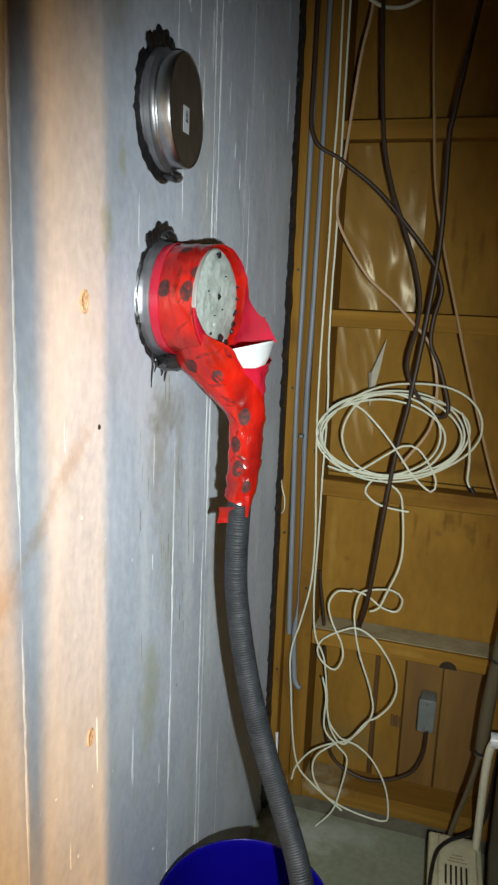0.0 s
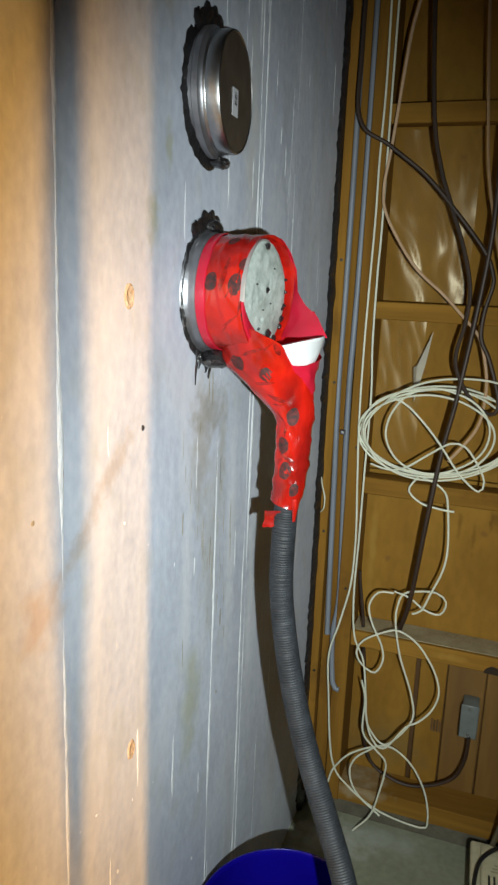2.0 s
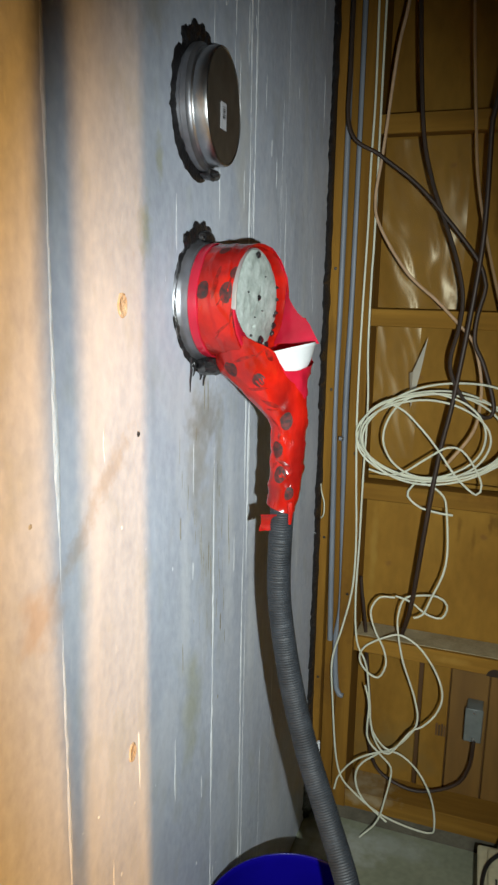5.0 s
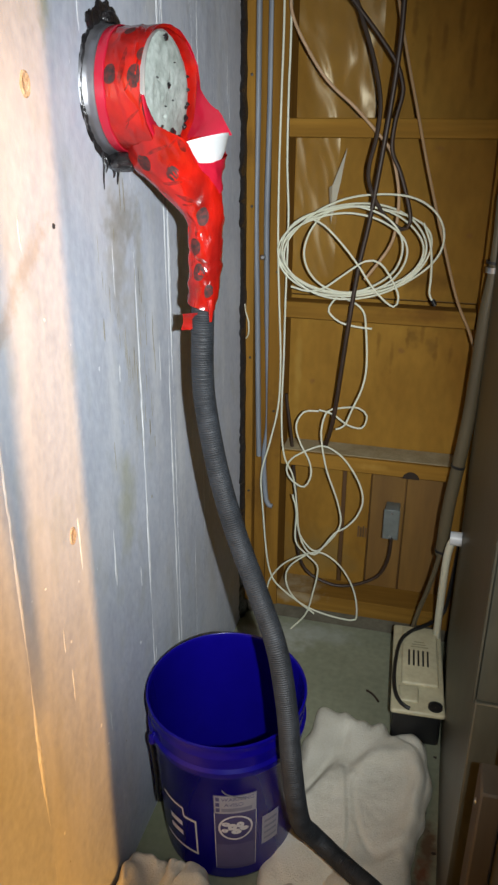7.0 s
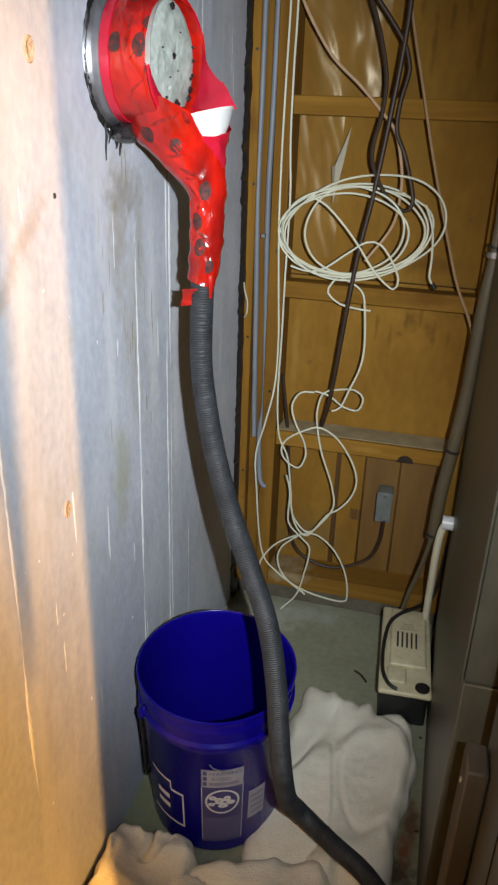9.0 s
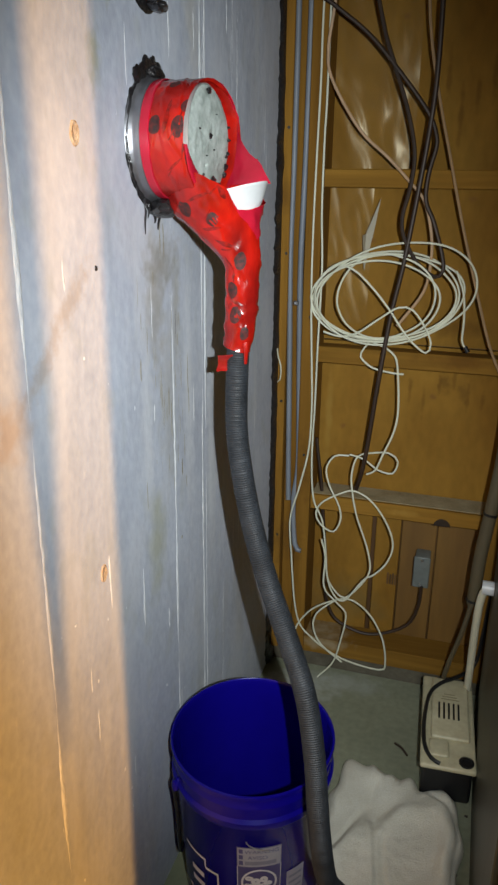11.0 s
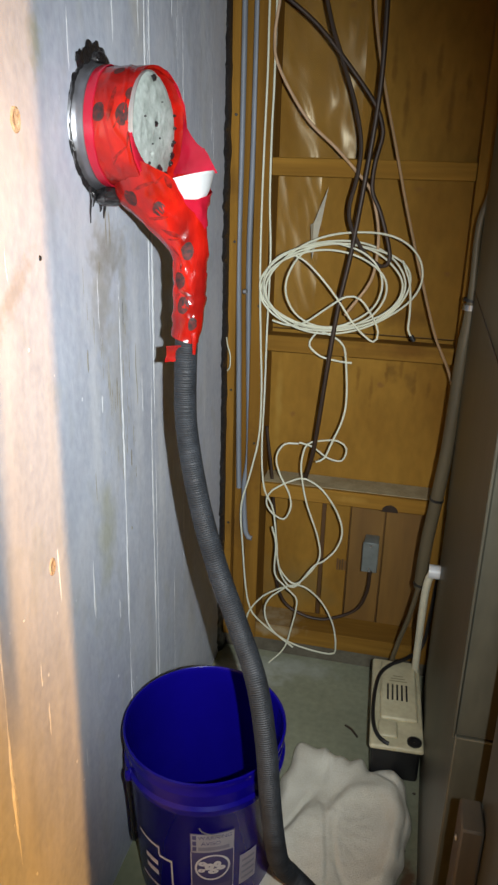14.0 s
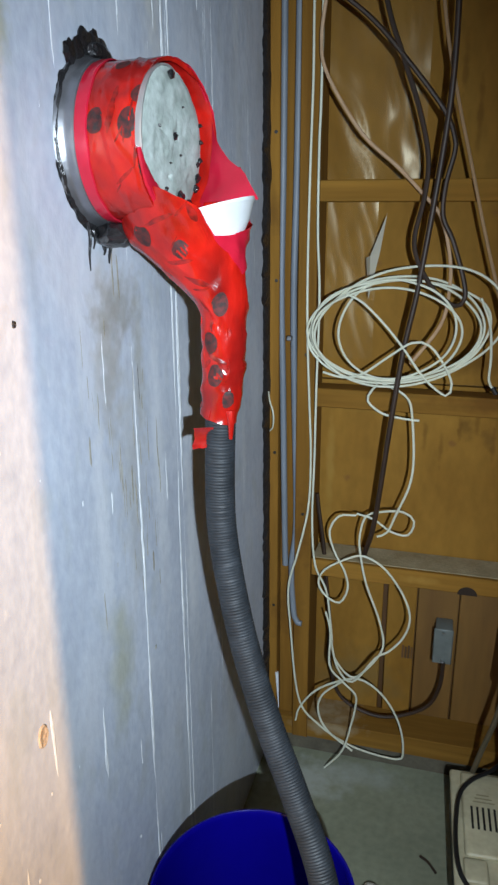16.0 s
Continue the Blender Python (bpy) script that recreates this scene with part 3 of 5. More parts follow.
def foam_plug():
    verts, faces, rings, seg = [], [], 22, 56
    for i in range(rings + 1):
        r = 0.0712 * i / rings
        for k in range(seg):
            a = 2 * math.pi * k / seg
            y, z = r * math.cos(a), r * math.sin(a)
            h = 0.0905 + 0.13 * y + 0.0011 * noise.noise(Vector((y * 60, z * 60, 1))) + 0.0009 * noise.noise(Vector((y * 170, z * 170, 5))) - 0.006 * (i / rings) ** 8
            for py, pz, pr in ((0.004, 0.006, 0.006), (0.012, -0.052, 0.010), (0.001, 0.063, 0.006), (-0.025, 0.012, 0.003), (0.03, -0.035, 0.004), (-0.012, -0.034, 0.003)):
                h -= 0.005 * max(0, 1 - math.hypot(y - py, z - pz) / pr)
            verts.append((h, PIPE_Y + y, PIPE_Z + z))
        if i:
            faces += [((i - 1) * seg + k, (i - 1) * seg + (k + 1) % seg, i * seg + (k + 1) % seg, i * seg + k) for k in range(seg)]
    return verts, faces


foam = part("foam_plug", foam_plug(), FOAM, drain, "pale grey-green spray foam with dark pits")
for py, pz, r in ((0.004, 0.006, 0.0048), (0.012, -0.054, 0.008), (0.001, 0.064, 0.0055), (-0.02, -0.045, 0.003), (0.052, -0.02, 0.0035), (0.047, -0.045, 0.005), (-0.03, 0.014, 0.002), (0.060, 0.020, 0.0026), (0.061, 0.003, 0.0032), (0.058, -0.016, 0.004), (0.052, -0.034, 0.006), (0.030, -0.061, 0.0065), (-0.004, -0.064, 0.005), (0.012, -0.012, 0.0018), (0.02, 0.035, 0.0015), (-0.01, -0.02, 0.0015)):
    part("pit", lump((0.0895 + 0.13 * py, PIPE_Y + py, PIPE_Z + pz), (0.0030, r, r * 0.8), py * 90), TAR, foam)
part("tar", tar_ring(PIPE_Y, PIPE_Z, 0.0845, 0.0868, 11.0, 0.006), TAR, drain, "ragged black roofing tar")
part("tar_blob", lump((0.020, PIPE_Y - 0.004, PIPE_Z - 0.092), (0.020, 0.022, 0.014), 6), TAR, drain)
part("tar_blob", lump((0.008, PIPE_Y + 0.01, PIPE_Z + 0.089), (0.007, 0.022, 0.009), 9), TAR, drain)
for k, (dy, dz, ln, w) in enumerate(((-0.034, -0.078, 0.050, 0.0024), (0.012, -0.098, 0.026, 0.0030), (0.000, -0.100, 0.014, 0.0034), (-0.024, -0.086, 0.020, 0.0026))):
    part("tar_drip", drip(PIPE_Y + dy, PIPE_Z + dz, ln, w, k), TAR, drain)


for owner, yc, zc, rad in ((capped, CAP_Y, CAP_Z, 0.088), (drain, PIPE_Y, PIPE_Z, 0.091)):
    for k in range(9):
        a = radians(64 + 7 * k + 4 * math.sin(k * 5.1))
        q = rad + 0.008 * abs(math.sin(k * 2.7))
        part("tar_blob", lump((0.004, yc + q * math.cos(a), zc + q * math.sin(a)), (0.0026, 0.009 + 0.004 * abs(math.sin(k * 3.3)), 0.006 + 0.006 * abs(math.cos(k * 1.9))), 20 + 3.7 * k), TAR, owner)


def crinkle(v, amp, scale, seed):
    return v + Vector((noise.noise(v * scale + Vector((seed, 0, 0))), noise.noise(v * scale + Vector((0, seed, 0))), noise.noise(v * scale + Vector((0, 0, seed))))) * amp


def tape_band():
    verts, faces, seg, n = [], [], 144, 30
    for i in range(n + 1):
        x = 0.021 + 0.0735 * i / n
        for k in range(seg):
            a = 2 * math.pi * k / seg
            r = 0.0772 + 0.0011 * max(0, 1 - 8 * abs(noise.noise(Vector((a * 1.2 + x * 12, x * 60 - a, 3.3))))) + (0.0009 if x > 0.050 + 0.006 * math.sin(a * 2) else 0) + 0.0016 * abs(noise.noise(Vector((math.cos(a) * 4, math.sin(a) * 4 + x * 30, x * 50))))
            x = 0.021 + (0.0705 + 0.0095 * math.cos(a) + 0.008 * max(0, math.cos(a))) * i / n
            skew = 0.004 * math.sin(a + 1) * (1 if i == 0 else 0.2)
            verts.append((x + skew, PIPE_Y + r * math.cos(a), PIPE_Z + r * math.sin(a)))
        if i:
            faces += [((i - 1) * seg + k, (i - 1) * seg + (k + 1) % seg, i * seg + (k + 1) % seg, i * seg + k) for k in range(seg)]
    base = n * seg
    for k in range(seg):
        a = 2 * math.pi * k / seg
        r = 0.0708 + 0.002 * noise.noise(Vector((math.cos(a) * 6, math.sin(a) * 6, 2))) - 0.004 * max(0, -math.cos(a - 0.3)) + 0.006 * max(0, math.cos(a) - 0.6)
        far = max(0.0, math.cos(a + 0.25))
        r = r + (0.0765 - r) * min(1, 2.5 * far)
        bare = max(0.0, math.sin(a - radians(55))) ** 0.5 if 60 < math.degrees(a) < 186 else 0.0
        r = r + (0.0752 - r) * min(1, 2 * bare)
        verts.append((0.0925 + 0.010 * math.cos(a) + 0.010 * far - 0.003 * bare, PIPE_Y + r * math.cos(a), PIPE_Z + r * math.sin(a)))
    faces += [(base + k, base + (k + 1) % seg, base + seg + (k + 1) % seg, base + seg + k) for k in range(seg)]
    return verts, faces


def loft(rings, seg=40, amp=0.0, scale=25, seed=0, skip=None):
    """Rings of (centre, half width in x, half width in y, tilt of the ring in x)."""
    verts, faces = [], []
    for i, (c, rx, ry, tilt) in enumerate(rings):
        for k in range(seg):
            a = 2 * math.pi * k / seg
            v = Vector((c[0] + rx * math.cos(a), c[1] + ry * math.sin(a), c[2] + tilt * math.cos(a)))
            verts.append(crinkle(v, amp, scale, seed))
        if i:
            for k in range(seg):
                if skip and skip(c[2], 2 * math.pi * (k + 0.5) / seg):
                    continue
                faces.append(((i - 1) * seg + k, (i - 1) * seg + (k + 1) % seg, i * seg + (k + 1) % seg, i * seg + k))
    return verts, faces


part("tape_band", tape_band(), RED, drain, "glossy red tape wrapped round the duct")


def tape_edge():
    """The single layer left by the overlap along the band's wall side."""
    verts, faces, seg = [], [], 120
    for k in range(seg):
        a = 2 * math.pi * k / seg
        c, q = math.cos(a), math.sin(a)
        rag = 0.0022 * noise.noise(Vector((c * 3, q * 3, 8.1)))
        for x, r in ((0.0165 + 0.004 * math.sin(a + 1), 0.0784), (0.025, 0.0800), (0.0315 + rag, 0.0798), (0.0325 + rag, 0.0786)):
            verts.append((x, PIPE_Y + r * c, PIPE_Z + r * q))
        p, w = 4 * k, 4 * ((k + 1) % seg)
        faces += [(p + i, p + i + 1, w + i + 1, w + i) for i in range(3)]
    return verts, faces


part("tape_edge", tape_edge(), PINK, drain, "pinkish single layer of tape along the band's edge")


def tape_lip():
    """Tape folded from the band over the lower near side of the foam."""
    verts, faces, n, m = [], [], 40, 7
    for i in range(n + 1):
        t = i / n
        a = radians(186 + 108 * t)
        c, q = math.cos(a), math.sin(a)
        inner = 0.0735 - 0.0150 * math.sin(math.pi * t) ** 0.8 + 0.0012 * noise.noise(Vector((c * 9, q * 9, 2)))
        for j in range(m + 1):
            f = j / m
            r = 0.0785 + (inner - 0.0785) * f
            x = (0.0932 + 0.0095 * c) * (1 - f) + (0.0935 + 0.13 * inner * c) * f + 0.0018 * math.sin(math.pi * f) + 0.0010 * noise.noise(Vector((c * 12, q * 12, f * 2)))
            if j == 0:
                x, r = x - 0.0015, 0.0770
            verts.append((x, PIPE_Y + r * c, PIPE_Z + r * q))
        if i:
            p = (m + 1) * (i - 1)
            faces += [(p + j, p + j + 1, p + m + 2 + j, p + m + 1 + j) for j in range(m)]
    return verts, faces


def tape_collar():
    """The free edge of the tape standing out past the duct on its far side."""
    verts, faces, n, m = [], [], 44, 4
    for i in range(n + 1):
        t = i / n
        a = radians(-78 + 190 * t)
        c, q = math.cos(a), math.sin(a)
        reach = 0.005 * math.sin(math.pi * t) ** 0.6
        for j in range(m + 1):
            f = j / m
            r = 0.0788 + 0.0004 * f + 0.0011 * noise.noise(Vector((c * 6, q * 6, f * 2 + 3)))
            verts.append((0.0905 + 0.0095 * c + 0.006 * max(0, c) + reach * f + 0.0012 * noise.noise(Vector((c * 8, q * 8, 5))) * f, PIPE_Y + r * c, PIPE_Z + r * q))
        if i:
            p = (m + 1) * (i - 1)
            faces += [(p + j, p + j + 1, p + m + 2 + j, p + m + 1 + j) for j in range(m)]
    return verts, faces


part("tape_collar", tape_collar(), PINK, drain, "pinkish free edge of tape past the duct end")
part("tape_lip", tape_lip(), PINK, drain, "pinkish tape folded over the rim of the foam")


def chute_rings(grow=0.0):
    rows = ((1.365, 0.092, 1.236, 0.073, 0.074, 0.004), (1.345, 0.095, 1.238, 0.074, 0.068, 0.006), (1.325, 0.096, 1.239, 0.072, 0.060, 0.010), (1.30, 0.0965, 1.241, 0.0685, 0.050, 0.010), (1.275, 0.1065, 1.243, 0.0540, 0.042, 0.006),
            (1.25, 0.1178, 1.245, 0.0408, 0.036, 0.003), (1.228, 0.1288, 1.246, 0.0302, 0.030, 0), (1.214, 0.1350, 1.246, 0.0242, 0.0265, 0), (1.205, 0.1342, 1.246, 0.0238, 0.0250, 0), (1.17, 0.1335, 1.246, 0.0238, 0.0245, 0),
            (1.14, 0.132, 1.245, 0.0228, 0.0228, 0), (1.115, 0.130, 1.244, 0.0215, 0.021, 0), (1.092, 0.127, 1.243, 0.0200, 0.020, -0.006))
    out = []
    for (z, x, y, rx, ry, tl), nxt in zip(rows, rows[1:] + rows[-1:]):
        for f in (0.0, 0.25, 0.5, 0.75):
            out.append(((x + (nxt[1] - x) * f, y + (nxt[2] - y) * f, z + (nxt[0] - z) * f), rx + (nxt[3] - rx) * f + grow, ry + (nxt[4] - ry) * f + grow, tl + (nxt[5] - tl) * f))
    return out[:-3]


def mouth_edge(d):
    """Height of the chute's upper edge at an angle round it."""
    keys = ((28, 1.300), (36, 1.335), (50, 1.362), (120, 1.366), (225, 1.364), (245, 1.358), (272, 1.342), (296, 1.322), (307, 1.292), (330, 1.290), (375, 1.297), (388, 1.300))
    for (a, za), (b, zb) in zip(keys, keys[1:]):
        if a <= d <= b:
            return za + (zb - za) * (d - a) / (b - a)
    return 1.297


def chute(seg=150, n=46):
    rings = chute_rings()
    verts, faces = [], []
    for j in range(n + 1):
        for k in range(seg):
            a = 2 * math.pi * k / seg
            d = math.degrees(a)
            top = mouth_edge(d if d >= 28 else d + 360)
            z = top + (1.092 - top) * j / n
            i = max(q for q in range(len(rings) - 1) if rings[q][0][2] >= z or q == 0)
            (c, rx, ry, tl), (c2, rx2, ry2, tl2) = rings[i], rings[i + 1]
            f = min(1, max(0, (c[2] - z) / (c[2] - c2[2])))
            x, y = c[0] + (c2[0] - c[0]) * f, c[1] + (c2[1] - c[1]) * f
            # pressed flat where it slants, round about the hose
            lens = 0.45 * min(1, max(0, (z - 1.205) / 0.03)) * min(1, max(0, (1.295 - z) / 0.03))
            v = Vector((x + (rx + (rx2 - rx) * f) * math.cos(a), y + (ry + (ry2 - ry) * f) * math.sin(a) * abs(math.sin(a)) ** lens, z + (tl + (tl2 - tl) * f) * math.cos(a)))
            wrapped = (z / 0.034 + a / (2 * math.pi)) % 1.0
            slant = v.x * 0.7 - v.z * 0.7
            calm = 0.45 + 0.55 * min(1, max(0, (z - 1.20) / 0.03))
            ridge = 0.0018 * calm * (1 - 2 * abs(noise.noise(Vector((slant * 9, v.y * 22, (v.x + v.z) * 46 + 5)))))
            ridge += 0.0018 * max(0, 1 - 8 * abs(noise.noise(Vector((v.x * 15 - v.z * 11, v.y * 9 + v.z * 17, 7.7)))))
            ridge += 0.0017 * wrapped * min(1, max(0, (1.235 - z) / 0.02))
            v += Vector((math.cos(a), math.sin(a), 0)) * ridge
            verts.append(crinkle(v, 0.0011, 75, 3))
        if j:
            faces += [((j - 1) * seg + k, (j - 1) * seg + (k + 1) % seg, j * seg + (k + 1) % seg, j * seg + k) for k in range(seg)]
    return verts, faces


CHUTE = chute()
def patch():
    """A single layer of tape lying over the chute below the bare cup."""
    verts, faces, cols = [], [], [k % 150 for k in range(126, 163)]
    for j in range(10):
        for i in range(len(cols)):
            # the sheet narrows downwards
            k = round(126 + j * 1.7 + (37 - j * 1.7) * i / len(cols)) % 150
            v = Vector(CHUTE[0][j * 150 + k])
            verts.append(v + (v - Vector((0.11, 1.244, v.z))).normalized() * 0.0012)
    w = len(cols)
    for j in range(9):
        faces += [(j * w + i, j * w + i + 1, (j + 1) * w + i + 1, (j + 1) * w + i) for i in range(w - 1)]
    return verts, faces


part("tape_patch", patch(), PINK, drain, "single pinkish layer of tape")
part("tape_chute", CHUTE, RED, drain, "crinkled red tape chute round the funnel and hose end")
part("funnel", loft([((0.1235, 1.2405, z - 0.0165), rx * 0.77, ry, tl) for z, rx, ry, tl in ((1.338, 0.058, 0.046, 0.012), (1.340, 0.0600, 0.0490, 0.012), (1.337, 0.0610, 0.0500, 0.012), (1.334, 0.0590, 0.0475, 0.012),
     (1.318, 0.0535, 0.038, 0.01), (1.308, 0.0470, 0.030, 0.008), (1.290, 0.034, 0.020, 0.004))], 56), WHITEP, drain, "white plastic funnel cup")


def flap():
    verts, faces, n = [], [], 14
    for i in range(n + 1):
        t = i / n
        a = radians(22 - 75 * t)
        top = Vector((0.1085 - 0.008 * t, PIPE_Y + 0.075 * math.cos(a), PIPE_Z + 0.075 * math.sin(a)))
        low = Vector((0.110 + 0.060 * t * (1.2 - 0.2 * t), 1.296 - 0.03 * t, 1.403 - 0.071 * t))
        for j in range(8):
            v = top.lerp(low, (j / 7) * min(1, 0.15 + 1.4 * t))
            verts.append(crinkle(v, 0.0016, 40, 4))
        if i:
            faces += [((i - 1) * 8 + j, (i - 1) * 8 + j + 1, i * 8 + j + 1, i * 8 + j) for j in range(7)]
    return verts, faces


part("tape_flap", flap(), PINK, drain, "single translucent-looking layer of red tape")
def scrap():
    """A torn curled bit of tape stuck to the hose."""
    verts, faces, n = [], [], 10
    for i in range(n + 1):
        for j in range(n + 1):
            u, v = i / n, j / n
            rag = 0.0025 * noise.noise(Vector((u * 3, v * 3, 6)))
            verts.append((0.101 + 0.026 * u + rag, 1.2225 + 0.006 * math.sin(2.6 * v + u) + 0.003 * u, 1.056 + 0.025 * v + 0.004 * u + rag * (1 - v)))
        if i:
            p = (n + 1) * (i - 1)
            faces += [(p + j, p + j + 1, p + n + 2 + j, p + n + 1 + j) for j in range(n)]
    return verts, faces


part("tape_scrap", scrap(), RED, drain, "torn curled scrap of red tape")
part("tape_tail", tube([(0.146, 1.226, 1.105), (0.1475, 1.224, 1.09), (0.1465, 1.225, 1.072)], lambda t: 0.005 * (1 - 0.55 * t), 8, 0.004), RED, drain)


def print_mark(c, normal, r, seed, on, slim=1.0, lean=0.0):
    """A printed blot laid close on the tape's surface."""
    n = Vector(normal).normalized()
    u = n.cross(Vector((0.2, 0, 1))).normalized()
    w = n.cross(u)
    u, w = u * math.cos(lean) + w * math.sin(lean), w * math.cos(lean) - u * math.sin(lean)
    verts, faces, seg = [Vector(c)], [], 20
    for f in (0.55, 0.75, 1.0):
        for k in range(seg):
            a = 2 * math.pi * k / seg
            q = r * f * (1 + 0.14 * noise.noise(Vector((math.cos(a), math.sin(a), seed))))
            verts.append(Vector(c) + u * (q * slim * math.cos(a)) + w * (q * 1.15 * math.sin(a)) - n * (0.22 * q * q / r))
    for i, v in enumerate(verts):
        at, nn, _, _ = on.find_nearest(v)
        if nn.dot(n) < 0:
            nn = -nn
        verts[i] = at + nn * 0.0006
    for k in range(seg):
        faces.append((0, 1 + k, 1 + (k + 1) % seg))
        faces.append((1 + k, 1 + (k + 1) % seg, 1 + seg + (k + 1) % seg, 1 + seg + k))
        faces.append((1 + seg + k, 1 + seg + (k + 1) % seg, 1 + 2 * seg + (k + 1) % seg, 1 + 2 * seg + k))
    return verts, faces


BAND_TREE, CHUTE_TREE = (BVHTree.FromPolygons([Vector(v) for v in g[0]], g[1]) for g in (tape_band(), CHUTE))
for k, (x, deg, r) in enumerate(((0.040, 168, 0.012), (0.074, 170, 0.014), (0.082, 150, 0.009), (0.056, 120, 0.009), (0.088, 200, 0.008))):
    a = radians(deg)
    n = (0, math.cos(a), math.sin(a))
    part("print_mark", print_mark((x, PIPE_Y + 0.0797 * n[1], PIPE_Z + 0.0797 * n[2]), n, r * 0.88, k, BAND_TREE, 0.85), INK, drain)
for k, (x, deg, r, lean) in enumerate(((0.057, 160, 0.020, 0.05), (0.066, 205, 0.012, -0.7))):
    a = radians(deg)
    n = (0, math.cos(a), math.sin(a))
    part("print_streak", print_mark((x, PIPE_Y + 0.0797 * n[1], PIPE_Z + 0.0797 * n[2]), n, r, 40 + k, BAND_TREE, 0.16, lean), SMUDGE, drain)
for k, (x, y, z, n, r) in enumerate(((0.064, 1.196, 1.296, (-0.1, -1, -0.3), 0.012), (0.103, 1.200, 1.285, (0.1, -1, -0.3), 0.009), (0.141, 1.213, 1.225, (0.2, -1, 0), 0.0125), (0.125, 1.217, 1.182, (-0.2, -1, 0), 0.0115),
                                     (0.131, 1.217, 1.146, (0, -1, 0), 0.0120), (0.147, 1.221, 1.118, (0.4, -1, 0), 0.0100))):
    part("print_mark", print_mark((x, y, z), n, r * 0.95, 20 + k, CHUTE_TREE, 0.85), INK, drain)
for k, (x, y, z, n, r, lean) in enumerate(((0.085, 1.19, 1.318, (0, -1, 0.1), 0.016, -0.9), (0.100, 1.200, 1.270, (0, -1, -0.2), 0.014, -1.2), (0.118, 1.212, 1.252, (0, -1, 0), 0.013, 1.2), (0.132, 1.217, 1.165, (0, -1, 0), 0.013, 1.3), (0.128, 1.215, 1.205, (0, -1, 0), 0.009, 0.3))):
    part("print_streak", print_mark((x, y, z), n, r, 60 + k, CHUTE_TREE, 0.2, lean), SMUDGE, drain)

rng = random.Random(21)
for k in range(9):
    # rubbed print, and crease shade painted as dark streaks, on the slanting tape
    z = rng.uniform(1.12, 1.33)
    x = rng.uniform(0.07, 0.125) if z > 1.25 else rng.uniform(0.118, 0.15)
    part("print_streak", print_mark((x, 1.19 if z > 1.25 else 1.215, z), (rng.uniform(-0.3, 0.3), -1, 0), rng.uniform(0.006, 0.012), 80 + k, CHUTE_TREE, rng.uniform(0.15, 0.5), rng.uniform(-1.4, 1.4)), SMUDGE, drain)
for k in range(6):
    a = radians(rng.uniform(130, 215))
    n = (0, math.cos(a), math.sin(a))
    part("print_streak", print_mark((rng.uniform(0.04, 0.08), PIPE_Y + 0.0797 * n[1], PIPE_Z + 0.0797 * n[2]), n, rng.uniform(0.006, 0.013), 110 + k, BAND_TREE, 0.14, rng.uniform(-0.5, 0.5)), SMUDGE, drain)

# ---- the hose ----
HOSE_PATH = [(0.1325, 1.246, 1.16), (0.1290, 1.243, 1.09), (0.1295, 1.235, 0.981), (0.140, 1.225, 0.911), (0.163, 1.21, 0.821), (0.196, 1.19, 0.733), (0.238, 1.165, 0.648), (0.279, 1.135, 0.566),
             (0.304, 1.108, 0.474), (0.319, 1.090, 0.37), (0.330, 1.087, 0.29), (0.338, 1.108, 0.215), (0.354, 1.148, 0.145), (0.386, 1.153, 0.108), (0.424, 1.134, 0.098), (0.502, 1.088, 0.086), (0.57, 1.00, 0.067), (0.596, 0.86, 0.035), (0.598, 0.60, 0.020)]
hose = tagged(part("drain_hose", tube(HOSE_PATH, 0.0182, 18, 0.0009, 0.0010, 0.0036), HOSE), "dark grey corrugated drain hose hanging down to the floor", "hose")

# ---- the bucket ----
B = Matrix.Translation((0.164, 1.256, 0.004)) @ Matrix.Rotation(radians(2.6), 4, "X")
bucket = new("bucket")
bucket.matrix_basis = B
tagged(bucket, "deep blue plastic pail standing on the floor against the wall", "bucket")
PAIL = [(0.001, 0.004), (0.122, 0.004), (0.127, 0.0), (0.1305, 0.004), (0.1315, 0.012), (0.1425, 0.292), (0.1440, 0.294), (0.1500, 0.295), (0.1512, 0.298), (0.1515, 0.310), (0.1490, 0.313), (0.1465, 0.316),
        (0.1468, 0.338), (0.1492, 0.340), (0.1492, 0.344), (0.1475, 0.347), (0.1478, 0.360), (0.1512, 0.362), (0.1520, 0.366), (0.1512, 0.370), (0.1480, 0.3712), (0.1462, 0.369), (0.1455, 0.36), (0.1415, 0.29), (0.1285, 0.02), (0.124, 0.010), (0.001, 0.010)]
part("shell", lathe(PAIL, 96, B), BLUE, bucket)
CAMDIR = math.atan2(-0.961, 0.2755)


def wrap(z0, z1, a0, a1, off, n=10, m=2):
    """A patch lying round the pail's side, angles from its front in degrees."""
    verts, faces = [], []
    for j in range(m + 1):
        z = z0 + (z1 - z0) * j / m
        r = 0.1315 + 0.011 * (z - 0.012) / 0.28 + off
        for i in range(n + 1):
            a = CAMDIR + radians(a0 + (a1 - a0) * i / n)
            verts.append(B @ Vector((r * math.cos(a), r * math.sin(a), z)))
    for j in range(m):
        for i in range(n):
            p = j * (n + 1) + i
            faces.append((p, p + 1, p + n + 2, p + n + 1))
    return verts, faces


